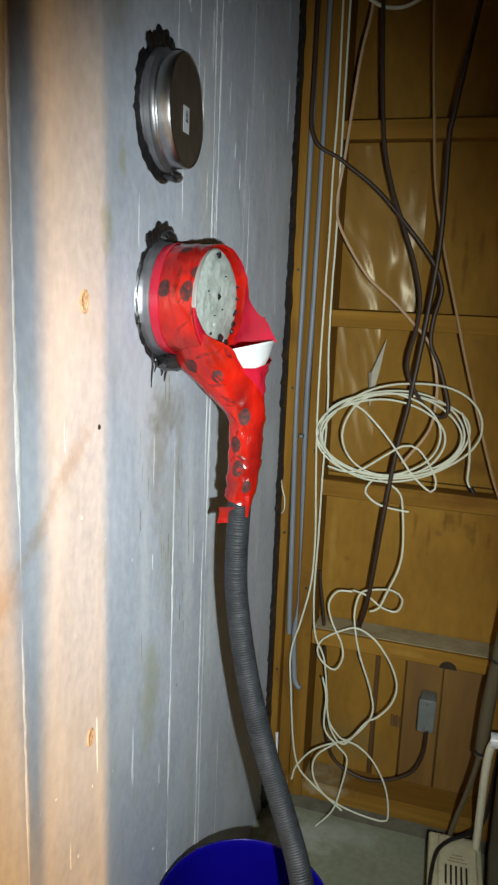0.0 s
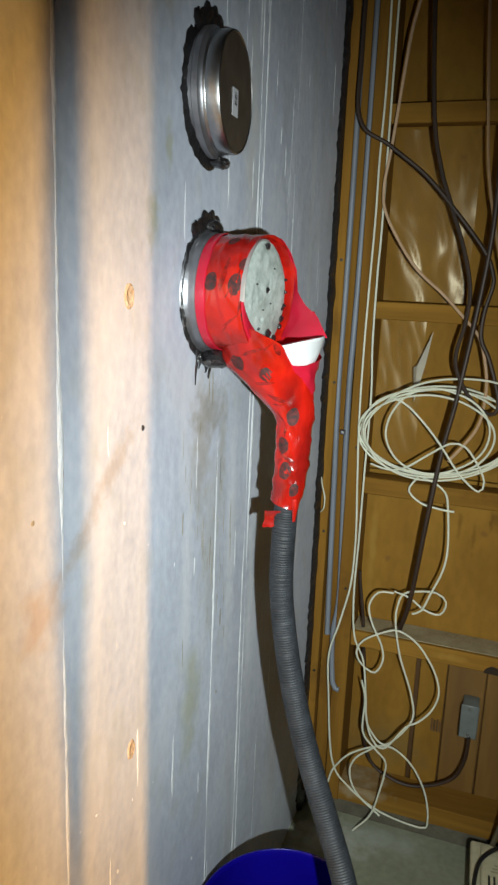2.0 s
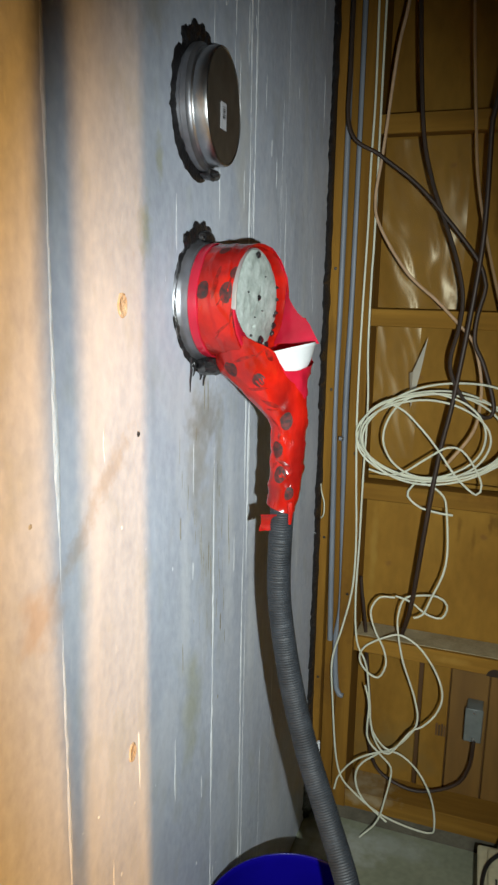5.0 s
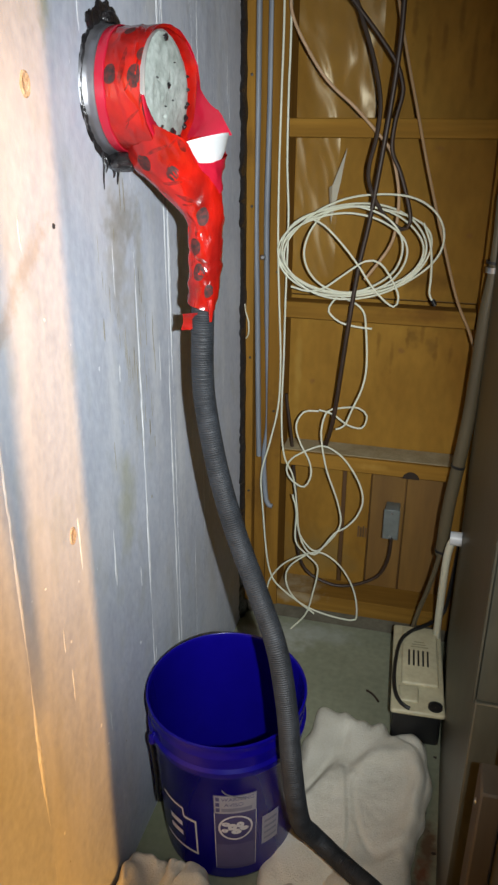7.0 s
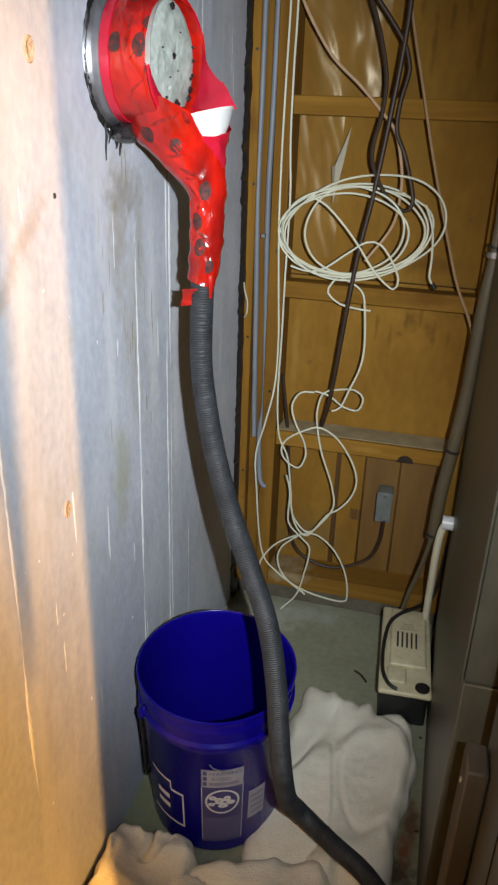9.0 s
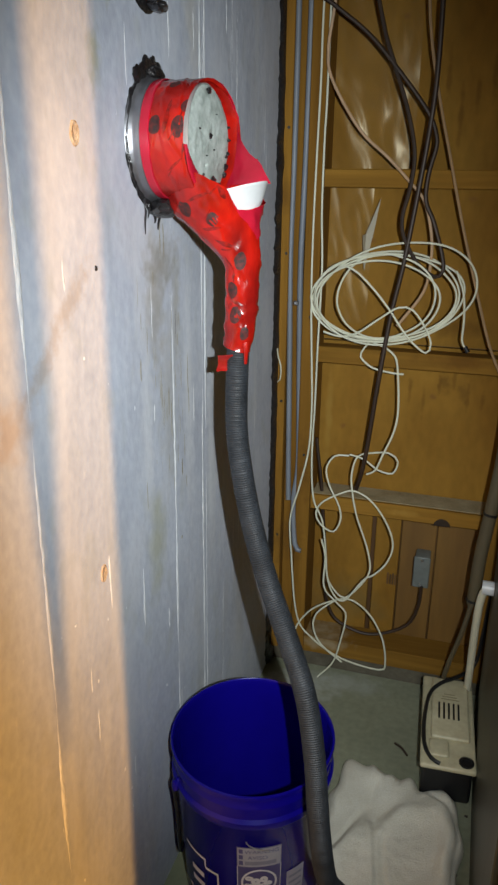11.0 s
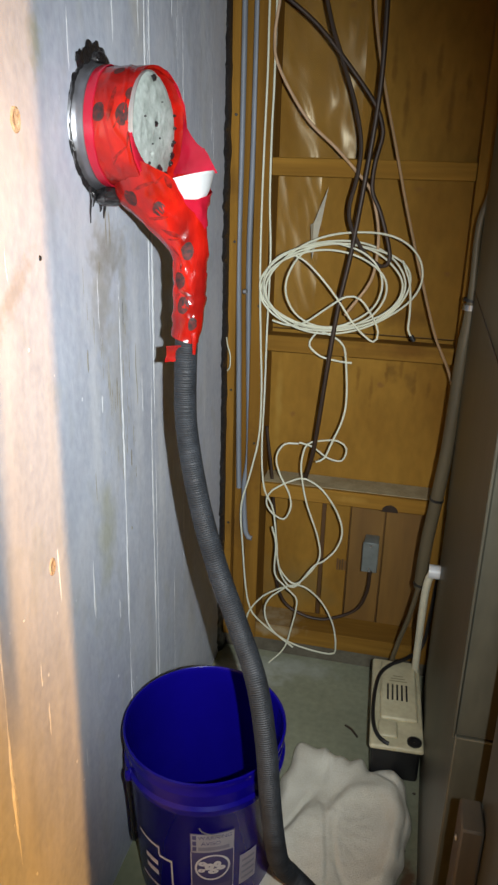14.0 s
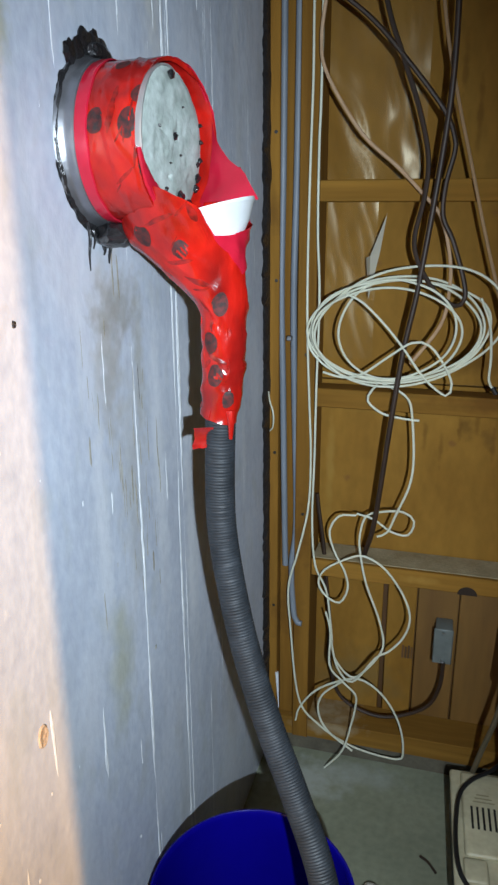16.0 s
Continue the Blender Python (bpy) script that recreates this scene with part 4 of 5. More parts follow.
label = part("warning_label", wrap(0.035, 0.245, -11, 22, 0.0006), LABELDIM, bucket, "printed warning label on the pail")
part("label_head", wrap(0.196, 0.243, -10.4, 21.4, 0.0010), plain("label_worn", (0.33, 0.33, 0.38), 0.5), label, "pale warning heading")
for a in (-10.8, 21.3):
    part("label_edge", wrap(0.04, 0.196, a, a + 0.5, 0.0010), LABEL, label)
part("label_edge", wrap(0.042, 0.108, -9.5, 20, 0.0010), plain("label_text", (0.11, 0.10, 0.22), 0.5), label)


def ring_on(zc, ac, rz, ra, w, off):
    verts, faces, seg = [], [], 36
    for k in range(seg):
        t = 2 * math.pi * k / seg
        for f in (1.0, 1.0 - w):
            z = zc + rz * f * math.sin(t)
            a = CAMDIR + radians(ac + ra * f * math.cos(t))
            r = 0.1315 + 0.011 * (z - 0.012) / 0.28 + off
            verts.append(B @ Vector((r * math.cos(a), r * math.sin(a), z)))
        p, q = 2 * k, 2 * ((k + 1) % seg)
        faces.append((p, p + 1, q + 1, q))
    return verts, faces


part("pictogram_ring", ring_on(0.155, 5.5, 0.034, 13.5, 0.12, 0.0012), LABEL, label)
for zc, ac, rz, ra in ((0.166, -2, 0.006, 3.2), (0.158, 3, 0.009, 3.6), (0.148, -3, 0.005, 2.6), (0.144, 6, 0.006, 4.0), (0.163, 9, 0.008, 3.0), (0.152, 12, 0.006, 3.4)):
    part("pictogram", ring_on(zc, ac, rz, ra, 0.85, 0.0013), LABEL, label)
part("pictogram_bar", wrap(0.1495, 0.1525, -5, 14, 0.0015), LABEL, label)
for k in range(3):
    part("warning_mark", wrap(0.2005 + 0.0145 * k, 0.211 + 0.0145 * k, -9.3, -6.4, 0.0014), LABELDIM, label)


def words(text, size, z, a, off):
    """Letters of the built-in font bent round the pail."""
    cu = bpy.data.curves.new("letters", "FONT")
    cu.body, cu.size = text, size
    tmp = bpy.data.objects.new("letters", cu)
    scene.collection.objects.link(tmp)
    me = tmp.to_mesh()
    verts, faces = [], [tuple(p.vertices) for p in me.polygons]
    for v in me.vertices:
        zz = z + v.co.y
        r = 0.1315 + 0.011 * (zz - 0.012) / 0.28 + off
        t = CAMDIR + radians(a) + v.co.x / r
        verts.append(B @ Vector((r * math.cos(t), r * math.sin(t), zz)))
    tmp.to_mesh_clear()
    bpy.data.objects.remove(tmp)
    bpy.data.curves.remove(cu)
    return verts, faces


part("lettering", words("WARNING", 0.0128, 0.2300, -5.2, 0.0014), LABELDIM, label)
part("lettering", words("AVISO", 0.0128, 0.2156, -3.0, 0.0014), LABELDIM, label)
part("lettering_bar", wrap(0.2015, 0.2105, -5, 18, 0.0014), plain("label_grey", (0.2, 0.2, 0.27), 0.5), label)
side = part("price_label", wrap(0.085, 0.165, 27, 43, 0.0006), plain("label_pale", (0.34, 0.33, 0.40), 0.5), bucket, "small pale rectangular sticker")
for k in range(4):
    part("sticker_line", wrap(0.097 + 0.016 * k, 0.103 + 0.016 * k, 29, 41, 0.0010), plain("label_line", (0.2, 0.2, 0.27), 0.5), side)
emblem = part("printed_emblem", wrap(0.06, 0.066, -62, -26, 0.0006), LABEL, bucket, "white outlined printed emblem")
part("emblem_edge", wrap(0.06, 0.155, -27.4, -26, 0.0006), LABEL, emblem)
part("emblem_edge", wrap(0.151, 0.157, -38, -26, 0.0007), LABEL, emblem)
part("emblem_edge", wrap(0.155, 0.175, -38.8, -37.4, 0.0007), LABEL, emblem)
part("emblem_edge", wrap(0.172, 0.178, -62, -37.4, 0.0007), LABEL, emblem)
for z0, z1, a0, a1 in ((0.095, 0.108, -54, -40), (0.122, 0.135, -54, -40)):
    part("emblem_bar", wrap(z0, z1, a0, a1, 0.0008), LABEL, emblem)


def around(z, a, r):
    t = CAMDIR + radians(a)
    return B @ Vector((r * math.cos(t), r * math.sin(t), z))


part("handle", tube([around(0.315, -66, 0.152), around(0.300, -69, 0.155), around(0.26, -72, 0.150), around(0.19, -74, 0.146), around(0.12, -78, 0.144), around(0.07, -88, 0.143), around(0.05, -105, 0.143)], 0.0035, 8, 0.01), BLACK, bucket, "black wire handle hanging down the side")
part("handle_ear", lump(around(0.305, -66, 0.150), (0.010, 0.010, 0.013), 3), BLUE, bucket)
part("handle_hook", tube([around(0.262, -4, 0.1445), around(0.255, -2, 0.1455), around(0.247, 4, 0.1455), around(0.238, 12, 0.145)], 0.0011, 6, 0.004), plain("bright_wire", (0.6, 0.6, 0.6), 0.3, 0.8), bucket, "short bright wire end")

# ---- towels ----
def towel(cx, cy, rx, ry, h, seed, turn=0.0, grain=(6.0, 2.2), square=8, rough=1.0):
    """A soft sheet in long rounded folds with a rolled rim."""
    verts, faces, rings, seg = [], [], 72, 168
    ct, st = math.cos(radians(turn)), math.sin(radians(turn))
    for i in range(rings + 1):
        f = i / rings
        for k in range(seg):
            a = 2 * math.pi * k / seg
            out = 1 + 0.13 * rough * noise.noise(Vector((math.cos(a) * 1.7, math.sin(a) * 1.7, seed))) + 0.13 * rough * noise.noise(Vector((math.cos(a) * 4.5, math.sin(a) * 4.5, seed + 3)))
            out *= 0.92 * (math.cos(a) ** square + math.sin(a) ** square) ** (-1 / square)
            u, v = rx * f * out * math.cos(a), ry * f * out * math.sin(a)
            x, y = cx + u * ct - v * st, cy + u * st + v * ct
            p = Vector((u * grain[0] + v * 0.8 + seed, v * grain[1] - u * 0.8, seed))
            warp = Vector((noise.noise(p * 1.1 + Vector((9, 0, 0))), noise.noise(p * 1.1 + Vector((0, 9, 0))), 0)) * 0.55
            q = p + warp
            crest = math.exp(-(noise.noise(q * 1.0) / 0.22) ** 2)
            crease = math.exp(-(noise.noise(q * 1.2 + Vector((4, 7, 0))) / 0.09) ** 2)
            swell = noise.noise(q * 0.8 + Vector((2, 5, 1)))
            rim = math.exp(-((f - 0.84) / 0.11) ** 2) * (0.5 + 0.9 * noise.noise(Vector((math.cos(a) * 3, math.sin(a) * 3, seed + 8))))
            z = h * (1 - f**9) ** 0.5 * (0.56 + 0.22 * crest - 0.12 * crease + 0.20 * swell + 0.16 * rim)
            z += 0.002 * noise.noise(Vector((x * 55, y * 55, seed))) * (1 - f) + 0.003
            verts.append((x, y, max(0.002, z)))
        if i:
            faces += [((i - 1) * seg + k, (i - 1) * seg + (k + 1) % seg, i * seg + (k + 1) % seg, i * seg + k) for k in range(seg)]
    return verts, faces


tagged(part("towel", towel(0.408, 1.345, 0.158, 0.275, 0.052, 2.0, -4, (8.5, 4.0), 8, 0.8), TOWEL), "crumpled white towel spread on the floor beside the pump", "towel", "towels on the floor")
tagged(part("towel", towel(0.092, 1.00, 0.092, 0.130, 0.100, 7.0, 0, (10, 8)), TOWEL), "bunched white towel on the floor against the wall", "towel", "towels on the floor")
tagged(part("towel", towel(0.325, 0.955, 0.17, 0.175, 0.072, 12.0, 20, (6, 9)), TOWEL), "crumpled white towel on the floor before the pail", "towel", "towels on the floor")

# ---- the condensate pump ----
pump = thing("condensate_pump", (0.515, 1.66, 0), "beige and black condensate pump standing on the floor", "pump")
R = Matrix.Translation((0.518, 1.722, 0)) @ Matrix.Rotation(radians(3), 4, "Z")
part("tank", box(-0.056, 0.056, -0.150, 0.155, 0.0, 0.092, 0.008, R, 3), BLACK, pump)
part("cover", box(-0.062, 0.062, -0.162, 0.165, 0.092, 0.106, 0.006, R, 3), BEIGE, pump, "beige plastic cover")
part("motor_housing", box(-0.040, 0.050, -0.075, 0.150, 0.105, 0.116, 0.007, R, 3), BEIGE, pump)
part("float_housing", box(-0.044, 0.002, -0.135, -0.080, 0.105, 0.114, 0.006, R, 3), BEIGE, pump)
for k in range(5):
    part("vent_slot", box(-0.024 + 0.0115 * k, -0.0195 + 0.0115 * k, -0.010, 0.050, 0.1155, 0.1166, 0, R), BLACK, pump)
for k in range(3):
    part("faint_print", box(-0.018 + 0.004 * k, 0.026 - 0.005 * k, 0.062 + 0.010 * k, 0.066 + 0.010 * k, 0.1158, 0.1163, 0, R), plain("faint_ink", (0.36, 0.32, 0.20), 0.6), pump)
part("inlet", lathe([(0.017, 0.0), (0.017, 0.004), (0.012, 0.005), (0.012, 0.0015), (0.0005, 0.001)], 24, R @ Matrix.Translation((0.040, -0.138, 0.106))), BLACK, pump, "dark round drain inlet")
part("power_cord", tube([(0.592, 1.945, 0.34), (0.585, 1.94, 0.22), (0.575, 1.93, 0.135), (0.537, 1.879, 0.124), (0.494, 1.840, 0.122), (0.469, 1.794, 0.116), (0.463, 1.699, 0.112), (0.470, 1.615, 0.112), (0.488, 1.574, 0.112), (0.508, 1.566, 0.108)], 0.0048, 8), BLACK, pump)
tagged(part("pvc_drain_pipe", tube([(0.590, 1.80, 0.438), (0.574, 1.80, 0.435), (0.563, 1.80, 0.418), (0.558, 1.812, 0.34), (0.5595, 1.855, 0.105)], 0.0095, 14), PVC), "white plastic drain pipe running down into the pump", "pipe")
tagged(part("pipe_coupling", lathe([(0.012, -0.02), (0.017, -0.02), (0.017, 0.012), (0.012, 0.012)], 20, Matrix.Translation((0.580, 1.80, 0.437)) @ OUT), WHITEP), "white plastic pipe coupling", "pipe")
lines = thing("insulated_pipe", (0.51, 1.86, 0.1), "brownish foam-insulated refrigerant pipe strapped upright", "pipe")
part("insulation", tube([(0.585, 1.86, 2.39), (0.592, 1.86, 1.70), (0.596, 1.86, 1.346), (0.578, 1.86, 1.234), (0.582, 1.86, 1.07), (0.577, 1.86, 0.943), (0.572, 1.86, 0.753), (0.561, 1.86, 0.607), (0.550, 1.86, 0.483), (0.546, 1.86, 0.355)], lambda t: 0.008 if t < 0.62 else min(0.0155, 0.008 + 0.1 * (t - 0.62)), 14), INSUL, lines)
part("bare_end", tube([(0.546, 1.86, 0.37), (0.530, 1.86, 0.27), (0.508, 1.87, 0.17), (0.492, 1.90, 0.06), (0.49, 1.94, 0.02)], 0.006, 8), INSUL, lines, "thin bare pipe end")
for x, z in ((0.5605, 0.60), (0.546, 0.365), (0.581, 1.08)):
    part("strap", lathe([(0.0155, -0.003), (0.0172, -0.003), (0.0172, 0.003), (0.0155, 0.003)], 20, pose(x, 1.86, z, 0, 8, 0)), BLACK, lines)
part("clamp", lathe([(0.0155, -0.006), (0.0175, -0.006), (0.0175, 0.006), (0.0155, 0.006)], 20, pose(0.582, 1.86, 1.065)), GALV, lines, "bright pipe clamp")

# ---- the furnace casing ----
casing = thing("furnace_casing", (0.8, 1.45, 0), "brownish grey sheet-steel furnace casing along the passage", "furnace")
part("side_panel", box(0.585, 0.90, 1.065, 1.85, 0.587, CEIL - 0.02, 0.003), SHEET, casing)
part("base_panel", box(0.587, 0.90, 1.063, 1.85, 0.0, 0.585, 0.002), SHEET, casing)
part("edge_flange", box(0.5815, 0.586, 1.060, 1.078, 0.587, CEIL - 0.02, 0.001), SHEET, casing)
part("seam", box(0.583, 0.5855, 1.07, 1.84, 1.10, 1.104, 0.0005), SHEETD, casing)
front = thing("furnace_door", (0.8, 0.55, 0), "grey sheet-steel furnace door panel with a dark seam", "furnace")
part("panel", box(0.622, 0.90, 0.178, 0.975, 0.0, CEIL - 0.02, 0.003), SHEET, front)
part("seam", box(0.6205, 0.6225, 0.80, 0.803, 0.0, 0.72, 0), BLACK, front)
strip = tagged(part("wood_strip", box(0.592, 0.6205, 0.91, 0.965, 0.0, 0.575, 0.003), shader("old_board", (0.058, 0.042, 0.025), 0.75, 0, (0.030, 0.022, 0.013), 14, (1, 1, 0.1))), "dark brown timber strip standing against the furnace", "timber")
for z in (0.30, 0.53):
    part("screw", lathe([(0.0045, 0), (0.004, 0.0015), (0.0004, 0.002)], 12, Matrix.Translation((0.592, 0.94, z)) @ Matrix.Rotation(radians(-90), 4, "Y")), GALV, strip, "bright screw head")
# added out of view: shades a stripe of the bulb's light, tapered to fade it
blocker = thing("bulb_blocker", (0.75, -0.093, 1.13), "unseen tapered rod, added to cast a shadow stripe on the left wall", "cable")
part("sheath", tube([(0.75, -0.093, CEIL), (0.75, -0.093, 1.8), (0.75, -0.093, 1.13)], lambda t: 0.0105 * min(1.0, 0.12 + 4.2 * (1 - t)), 14), COND, blocker)

# ---- cables on the end wall ----
def cable(name, pts, r, material, label, category="cable", group="cables on the end wall", seg=8):
    return tagged(part(name, tube(pts, r, seg, 0.010), material), label, category, group)


WLAB = "thin white network cable hanging in loops on the stud wall"
cable("white_cable", flat([(0.092, 2.39), (0.094, 2.047), (0.097, 1.819), (0.094, 1.664), (0.095, 1.541), (0.092, 1.388), (0.090, 1.226), (0.092, 1.076), (0.098, 0.943), (0.104, 0.802), (0.101, 0.681), (0.081, 0.576), (0.059, 0.482), (0.064, 0.379), (0.086, 0.183),
     (0.134, 0.116), (0.22, 0.068), (0.326, 0.054), (0.341, 0.083), (0.327, 0.156), (0.289, 0.223), (0.238, 0.259), (0.191, 0.25), (0.129, 0.21), (0.09, 0.155), (0.08, 0.114)], 1.944, 0.008, 1), 0.0024, WIRE, WLAB)
cable("white_cable", flat([(0.112, 2.39), (0.111, 1.9), (0.111, 1.529), (0.109, 1.427), (0.110, 1.271), (0.116, 1.142), (0.114, 0.947), (0.113, 0.805), (0.111, 0.655), (0.12, 0.545), (0.147, 0.483), (0.161, 0.383), (0.17, 0.315), (0.208, 0.268), (0.238, 0.283), (0.279, 0.352),
     (0.271, 0.419), (0.236, 0.514), (0.219, 0.592), (0.218, 0.638), (0.23, 0.678), (0.265, 0.691), (0.307, 0.696), (0.33, 0.677), (0.319, 0.642), (0.283, 0.647), (0.245, 0.673), (0.208, 0.68)], 1.942, 0.012, 4), 0.0024, WIRE, WLAB)
cable("white_cable", flat([(0.208, 0.68), (0.172, 0.675), (0.152, 0.637), (0.163, 0.591), (0.189, 0.539), (0.196, 0.499), (0.179, 0.463), (0.147, 0.475), (0.13, 0.505), (0.143, 0.54), (0.194, 0.575), (0.23, 0.585), (0.276, 0.56), (0.318, 0.502), (0.336, 0.447), (0.324, 0.395), (0.294, 0.355),
     (0.266, 0.332), (0.216, 0.26), (0.18, 0.29), (0.163, 0.36)], 1.934, 0.012, 9), 0.0024, WIRE, WLAB)
cable("white_cable", flat([(0.24, 0.972), (0.228, 0.957), (0.222, 0.936), (0.252, 0.912), (0.3, 0.903), (0.327, 0.902)], 1.93, 0.006, 2), 0.0025, WIRE, "short white cable end with a bright plug tip")
cable("white_cable", flat([(0.25, 0.972), (0.274, 0.965), (0.303, 0.944), (0.313, 0.904), (0.321, 0.815), (0.315, 0.756), (0.293, 0.694), (0.276, 0.649), (0.255, 0.636)], 1.93, 0.006, 3), 0.0025, WIRE, WLAB)
cable("white_cable", flat([(0.15, 0.44), (0.162, 0.389), (0.163, 0.301), (0.194, 0.262), (0.225, 0.232), (0.226, 0.195), (0.218, 0.146), (0.199, 0.065), (0.157, 0.006)], 1.924, 0.01, 5), 0.0024, WIRE, "white cable trailing down onto the floor")
cable("white_cable", flat([(0.193, 0.256), (0.147, 0.21), (0.137, 0.161), (0.161, 0.109), (0.222, 0.064)], 1.932, 0.006, 6), 0.0025, WIRE, WLAB)
cable("grey_white_cable", flat([(0.175, 2.39), (0.164, 2.039), (0.141, 1.896), (0.121, 1.699), (0.110, 1.602), (0.123, 1.541), (0.188, 1.443), (0.256, 1.384), (0.305, 1.336), (0.34, 1.296), (0.361, 1.229), (0.366, 1.17), (0.355, 1.097), (0.302, 1.016)], 1.936, 0.008, 8), 0.0034, shader("pinkish_cable", (0.50, 0.33, 0.20), 0.5, 0, (0.40, 0.25, 0.14), 20), "pinkish tan cable slanting across the stud bay")
cable("white_cable", flat([(0.095, 2.05), (0.1, 2.038), (0.144, 2.019), (0.182, 1.997), (0.23, 1.994), (0.274, 2.016), (0.29, 2.031), (0.31, 2.1)], 1.934, 0.006, 11), 0.0040, WIRE, "whitish cable sagging in a loop")
coil = thing("cable_coil", (0.27, 1.93, 0.97), "loose coil of white network cable hanging on the blocking", "cable")
for k, (cx, cz, rx, rz, tilt) in enumerate(((0.268, 1.081, 0.172, 0.101, 6), (0.273, 1.078, 0.176, 0.099, 8), (0.262, 1.082, 0.164, 0.098, 4), (0.292, 1.092, 0.186, 0.112, 14), (0.270, 1.084, 0.112, 0.096, 10), (0.252, 1.075, 0.142, 0.092, 2))):
    ct, st = math.cos(radians(tilt)), math.sin(radians(tilt))
    pts = []
    for i in range(41):
        a = 2 * math.pi * i / 40 + 0.5 * k
        wob = 1 + 0.05 * noise.noise(Vector((math.cos(a) * 1.3, math.sin(a) * 1.3, k * 2.2)))
        u, v = rx * wob * math.cos(a), rz * wob * math.sin(a)
        pts.append((cx + u * ct - v * st, 1.930 - 0.004 * k + 0.006 * math.sin(2 * a + k), cz + u * st + v * ct))
    part("loop", tube(pts, 0.0024, 8, 0.012), WIRE, coil)
part("loop", tube(flat([(0.173, 1.152), (0.206, 1.136), (0.249, 1.096), (0.285, 1.054), (0.331, 0.994), (0.374, 0.961), (0.384, 0.985), (0.366, 1.023), (0.337, 1.058), (0.304, 1.062), (0.261, 1.033), (0.211, 0.996), (0.172, 0.986), (0.131, 0.995)], 1.914, 0.006, 3), 0.0024, 8), WIRE, coil)
tail = part("tail", tube(flat([(0.425, 1.15), (0.445, 1.10), (0.452, 1.04), (0.452, 0.995), (0.461, 0.978)], 1.92, 0.004, 3), 0.0024, 8), WIRE, coil)
part("connector", tube([(0.460, 1.919, 0.981), (0.468, 1.919, 0.968)], 0.005, 10), BLACK, tail, "small dark plug")
cable("dark_cable", flat([(0.178, 2.39), (0.183, 2.038), (0.204, 1.757), (0.229, 1.64), (0.261, 1.556), (0.293, 1.472), (0.312, 1.395), (0.309, 1.328), (0.296, 1.26), (0.305, 1.215), (0.338, 1.163), (0.378, 1.134), (0.395, 1.149), (0.39, 1.184), (0.366, 1.253), (0.345, 1.297),
     (0.346, 1.352), (0.357, 1.405), (0.355, 1.43), (0.335, 1.474), (0.267, 1.556), (0.199, 1.627), (0.119, 1.687), (0.051, 1.741), (0.045, 1.9), (0.05, 2.39)], 1.922, 0.010, 5), 0.0046, DCABLE, "dark brown cable hanging in a long loop")
cable("black_rod", [(0.226, 1.962, 0.572), (0.248, 1.930, 0.672), (0.271, 1.915, 0.892), (0.288, 1.915, 1.044), (0.312, 1.915, 1.193), (0.344, 1.915, 1.495), (0.344, 1.915, 1.729), (0.349, 1.915, 1.774), (0.386, 1.915, 2.021), (0.432, 1.915, 2.319)], 0.0055, DCABLE, "thick straight dark cable standing on the ledge before the blocking", seg=12)
cable("tan_cable", flat([(0.28, 2.39), (0.287, 2.032), (0.313, 1.721), (0.329, 1.605), (0.358, 1.487), (0.386, 1.39), (0.428, 1.244), (0.488, 1.057), (0.519, 0.971), (0.556, 0.896), (0.580, 0.82)], 1.936, 0.004, 15), 0.0032, TANW, "thin tan coaxial cable")
cable("conduit", [(0.028, 1.962, 2.39), (0.034, 1.962, 1.75), (0.034, 1.962, 1.40), (0.032, 1.962, 1.15), (0.037, 1.962, 0.934), (0.043, 1.962, 0.637), (0.046, 1.962, 0.523)], 0.0068, COND, "grey-blue plastic conduit fixed between the studs", "conduit", "conduits", 12)
cable("conduit", [(0.060, 1.962, 2.39), (0.063, 1.962, 1.75), (0.062, 1.962, 1.40), (0.058, 1.962, 1.15), (0.062, 1.962, 0.937), (0.070, 1.962, 0.641), (0.062, 1.956, 0.526), (0.072, 1.946, 0.40), (0.09, 1.944, 0.384)], 0.0068, COND, "grey-blue plastic conduit fixed between the studs", "conduit", "conduits", 12)
tagged(part("conduit_clip", box(0.046, 0.058, 1.950, 1.957, 1.047, 1.058, 0.002), GALV), "small metal clip over the conduit", "clip")
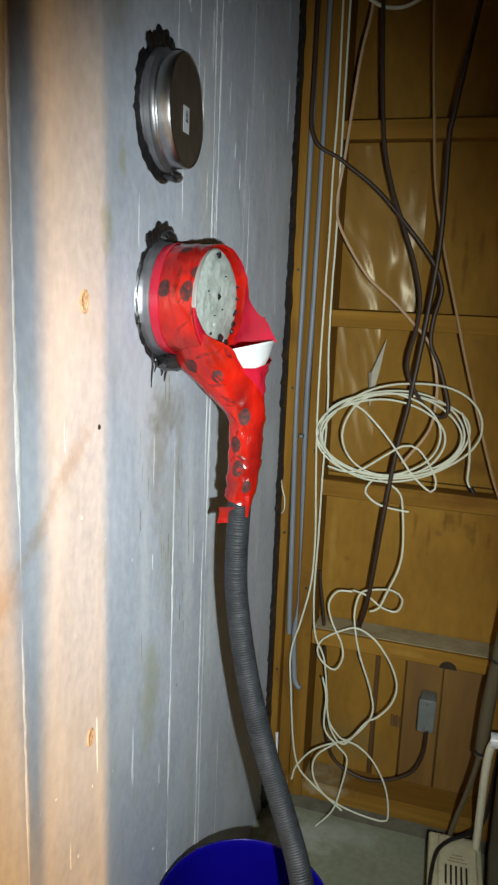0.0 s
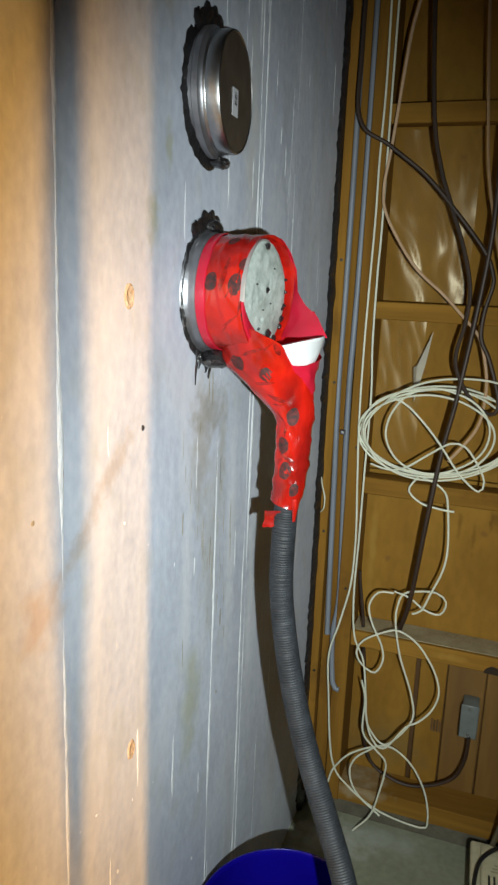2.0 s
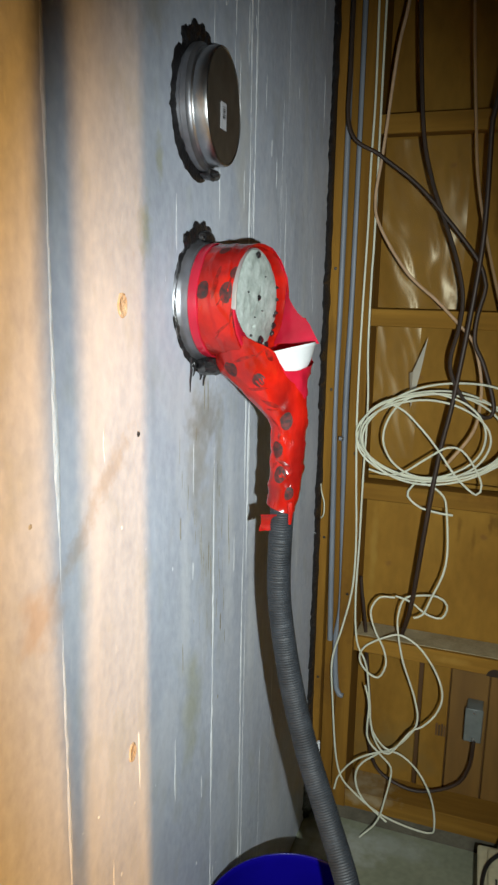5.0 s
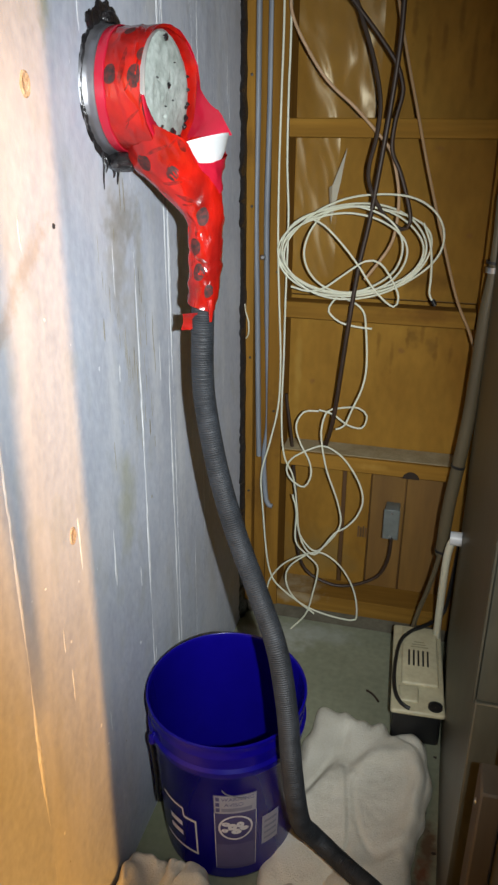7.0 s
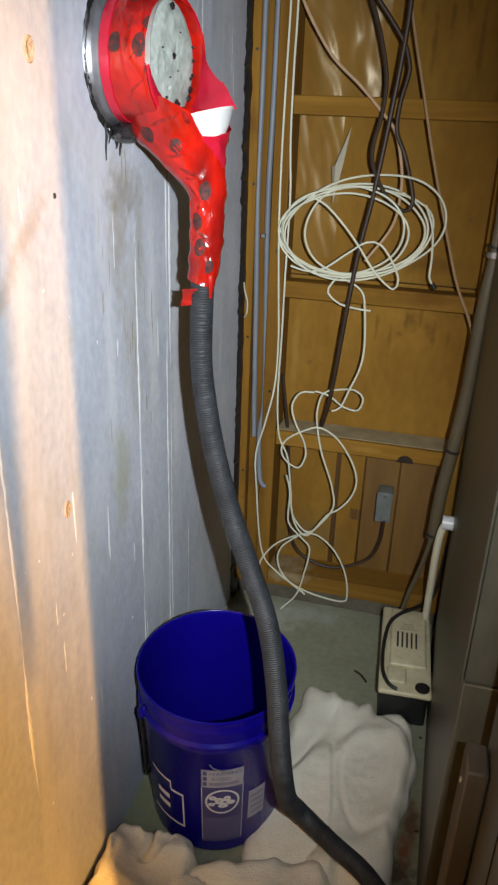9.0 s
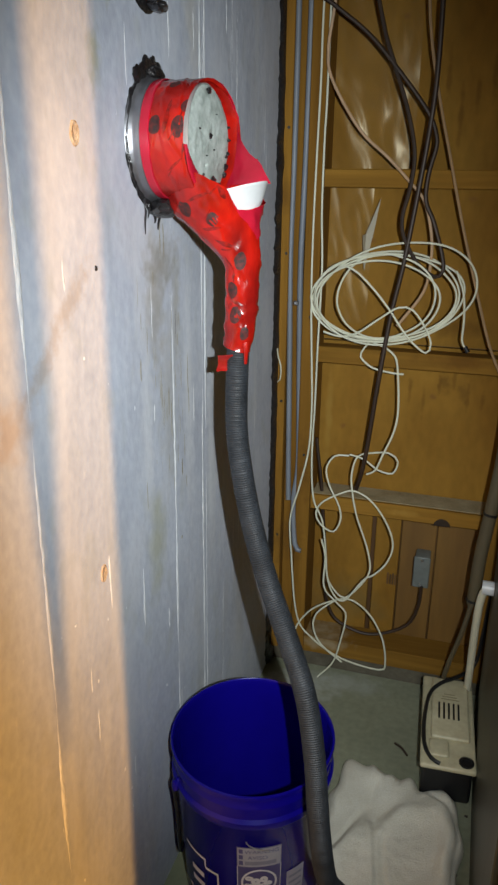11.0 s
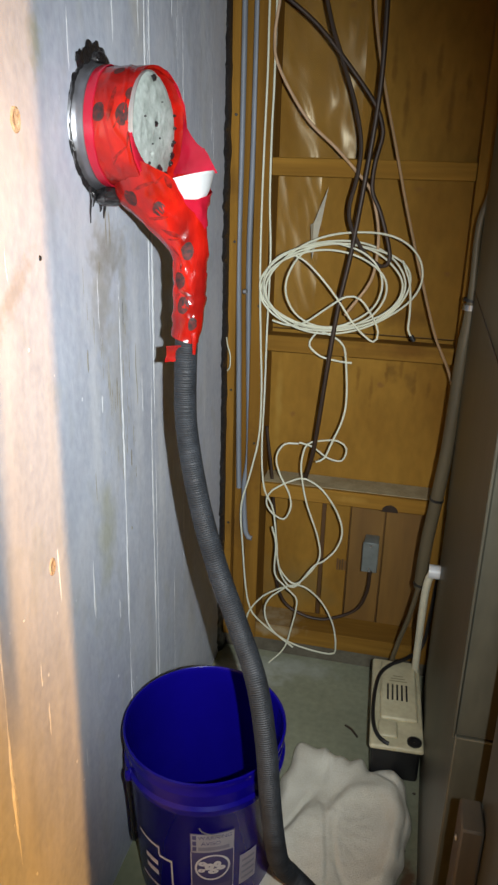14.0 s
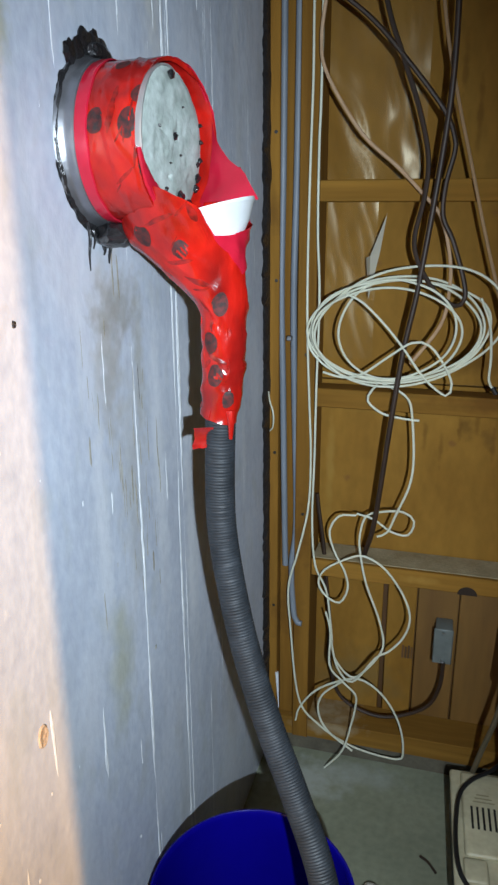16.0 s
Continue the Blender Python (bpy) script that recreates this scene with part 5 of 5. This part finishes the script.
cable("dark_thin_cable", flat([(0.113, 0.70), (0.117, 0.664), (0.129, 0.587), (0.139, 0.49), (0.150, 0.374), (0.153, 0.266), (0.18, 0.177), (0.24, 0.141), (0.306, 0.139), (0.383, 0.18), (0.411, 0.241), (0.416, 0.310)], 1.985, 0.006, 20), 0.0046, DCABLE, "dark cable looping down to the outlet box")
outlet = thing("outlet_box", (0.413, 2.0, 0.36), "small grey steel outlet box screwed to the boards", "outlet box")
part("body", box(0.392, 0.431, 1.992, 2.044, 0.305, 0.392, 0.004, None, 2), BOXG, outlet)
part("cover", box(0.390, 0.433, 1.988, 1.993, 0.303, 0.394, 0.002), BOXG, outlet)
for z in (0.313, 0.384):
    part("screw", lathe([(0.004, 0), (0.0035, 0.002), (0.0004, 0.002)], 12, Matrix.Translation((0.4115, 1.988, z)) @ Matrix.Rotation(radians(90), 4, "X")), GALV, outlet)
for k in range(4):
    tagged(part("pencil_mark", box(0.318 + 0.007 * k, 0.323 + 0.007 * k, 2.0385, 2.0405, 0.27, 0.305 - 0.004 * (k % 2), 0), DWOOD), "faint dark marks written on the board", "mark")

# ---- small litter ----
tagged(part("twig", tube([(0.398, 1.722, 0.004), (0.415, 1.71, 0.005), (0.432, 1.688, 0.004)], 0.0028, 6, 0.005), DCABLE), "short dark splinter of wood lying on the floor", "debris")
tagged(part("wire_end", tube([(0.012, 1.935, 0.94), (0.020, 1.915, 0.925), (0.028, 1.912, 0.90), (0.026, 1.918, 0.87), (0.016, 1.932, 0.855)], 0.0016, 6, 0.005), WIRE), "small loop of white wire poking from the corner", "wire")
for k, (x, z) in enumerate(((0.022, 1.45), (0.024, 1.17), (0.087, 0.66), (0.022, 0.80), (0.088, 1.02), (0.021, 0.42))):
    tagged(part("nail", lathe([(0.0035, 0.0), (0.0032, 0.0012), (0.0004, 0.0014)], 10, Matrix.Translation((x, FRONT, z)) @ Matrix.Rotation(radians(90), 4, "X")), BLACK), "dark nail head driven into the stud", "nail", "nails in the studs")
for k in range(16):
    x, y = 0.45 + 0.15 * random.random(), 1.2 + 0.45 * random.random()
    tagged(part("grit", lump((x, y, 0.002), (0.003 + 0.003 * random.random(), 0.003, 0.002), k), CONC if k % 3 else DCABLE), "crumb of rust and grit on the floor", "debris", "grit on the floor")
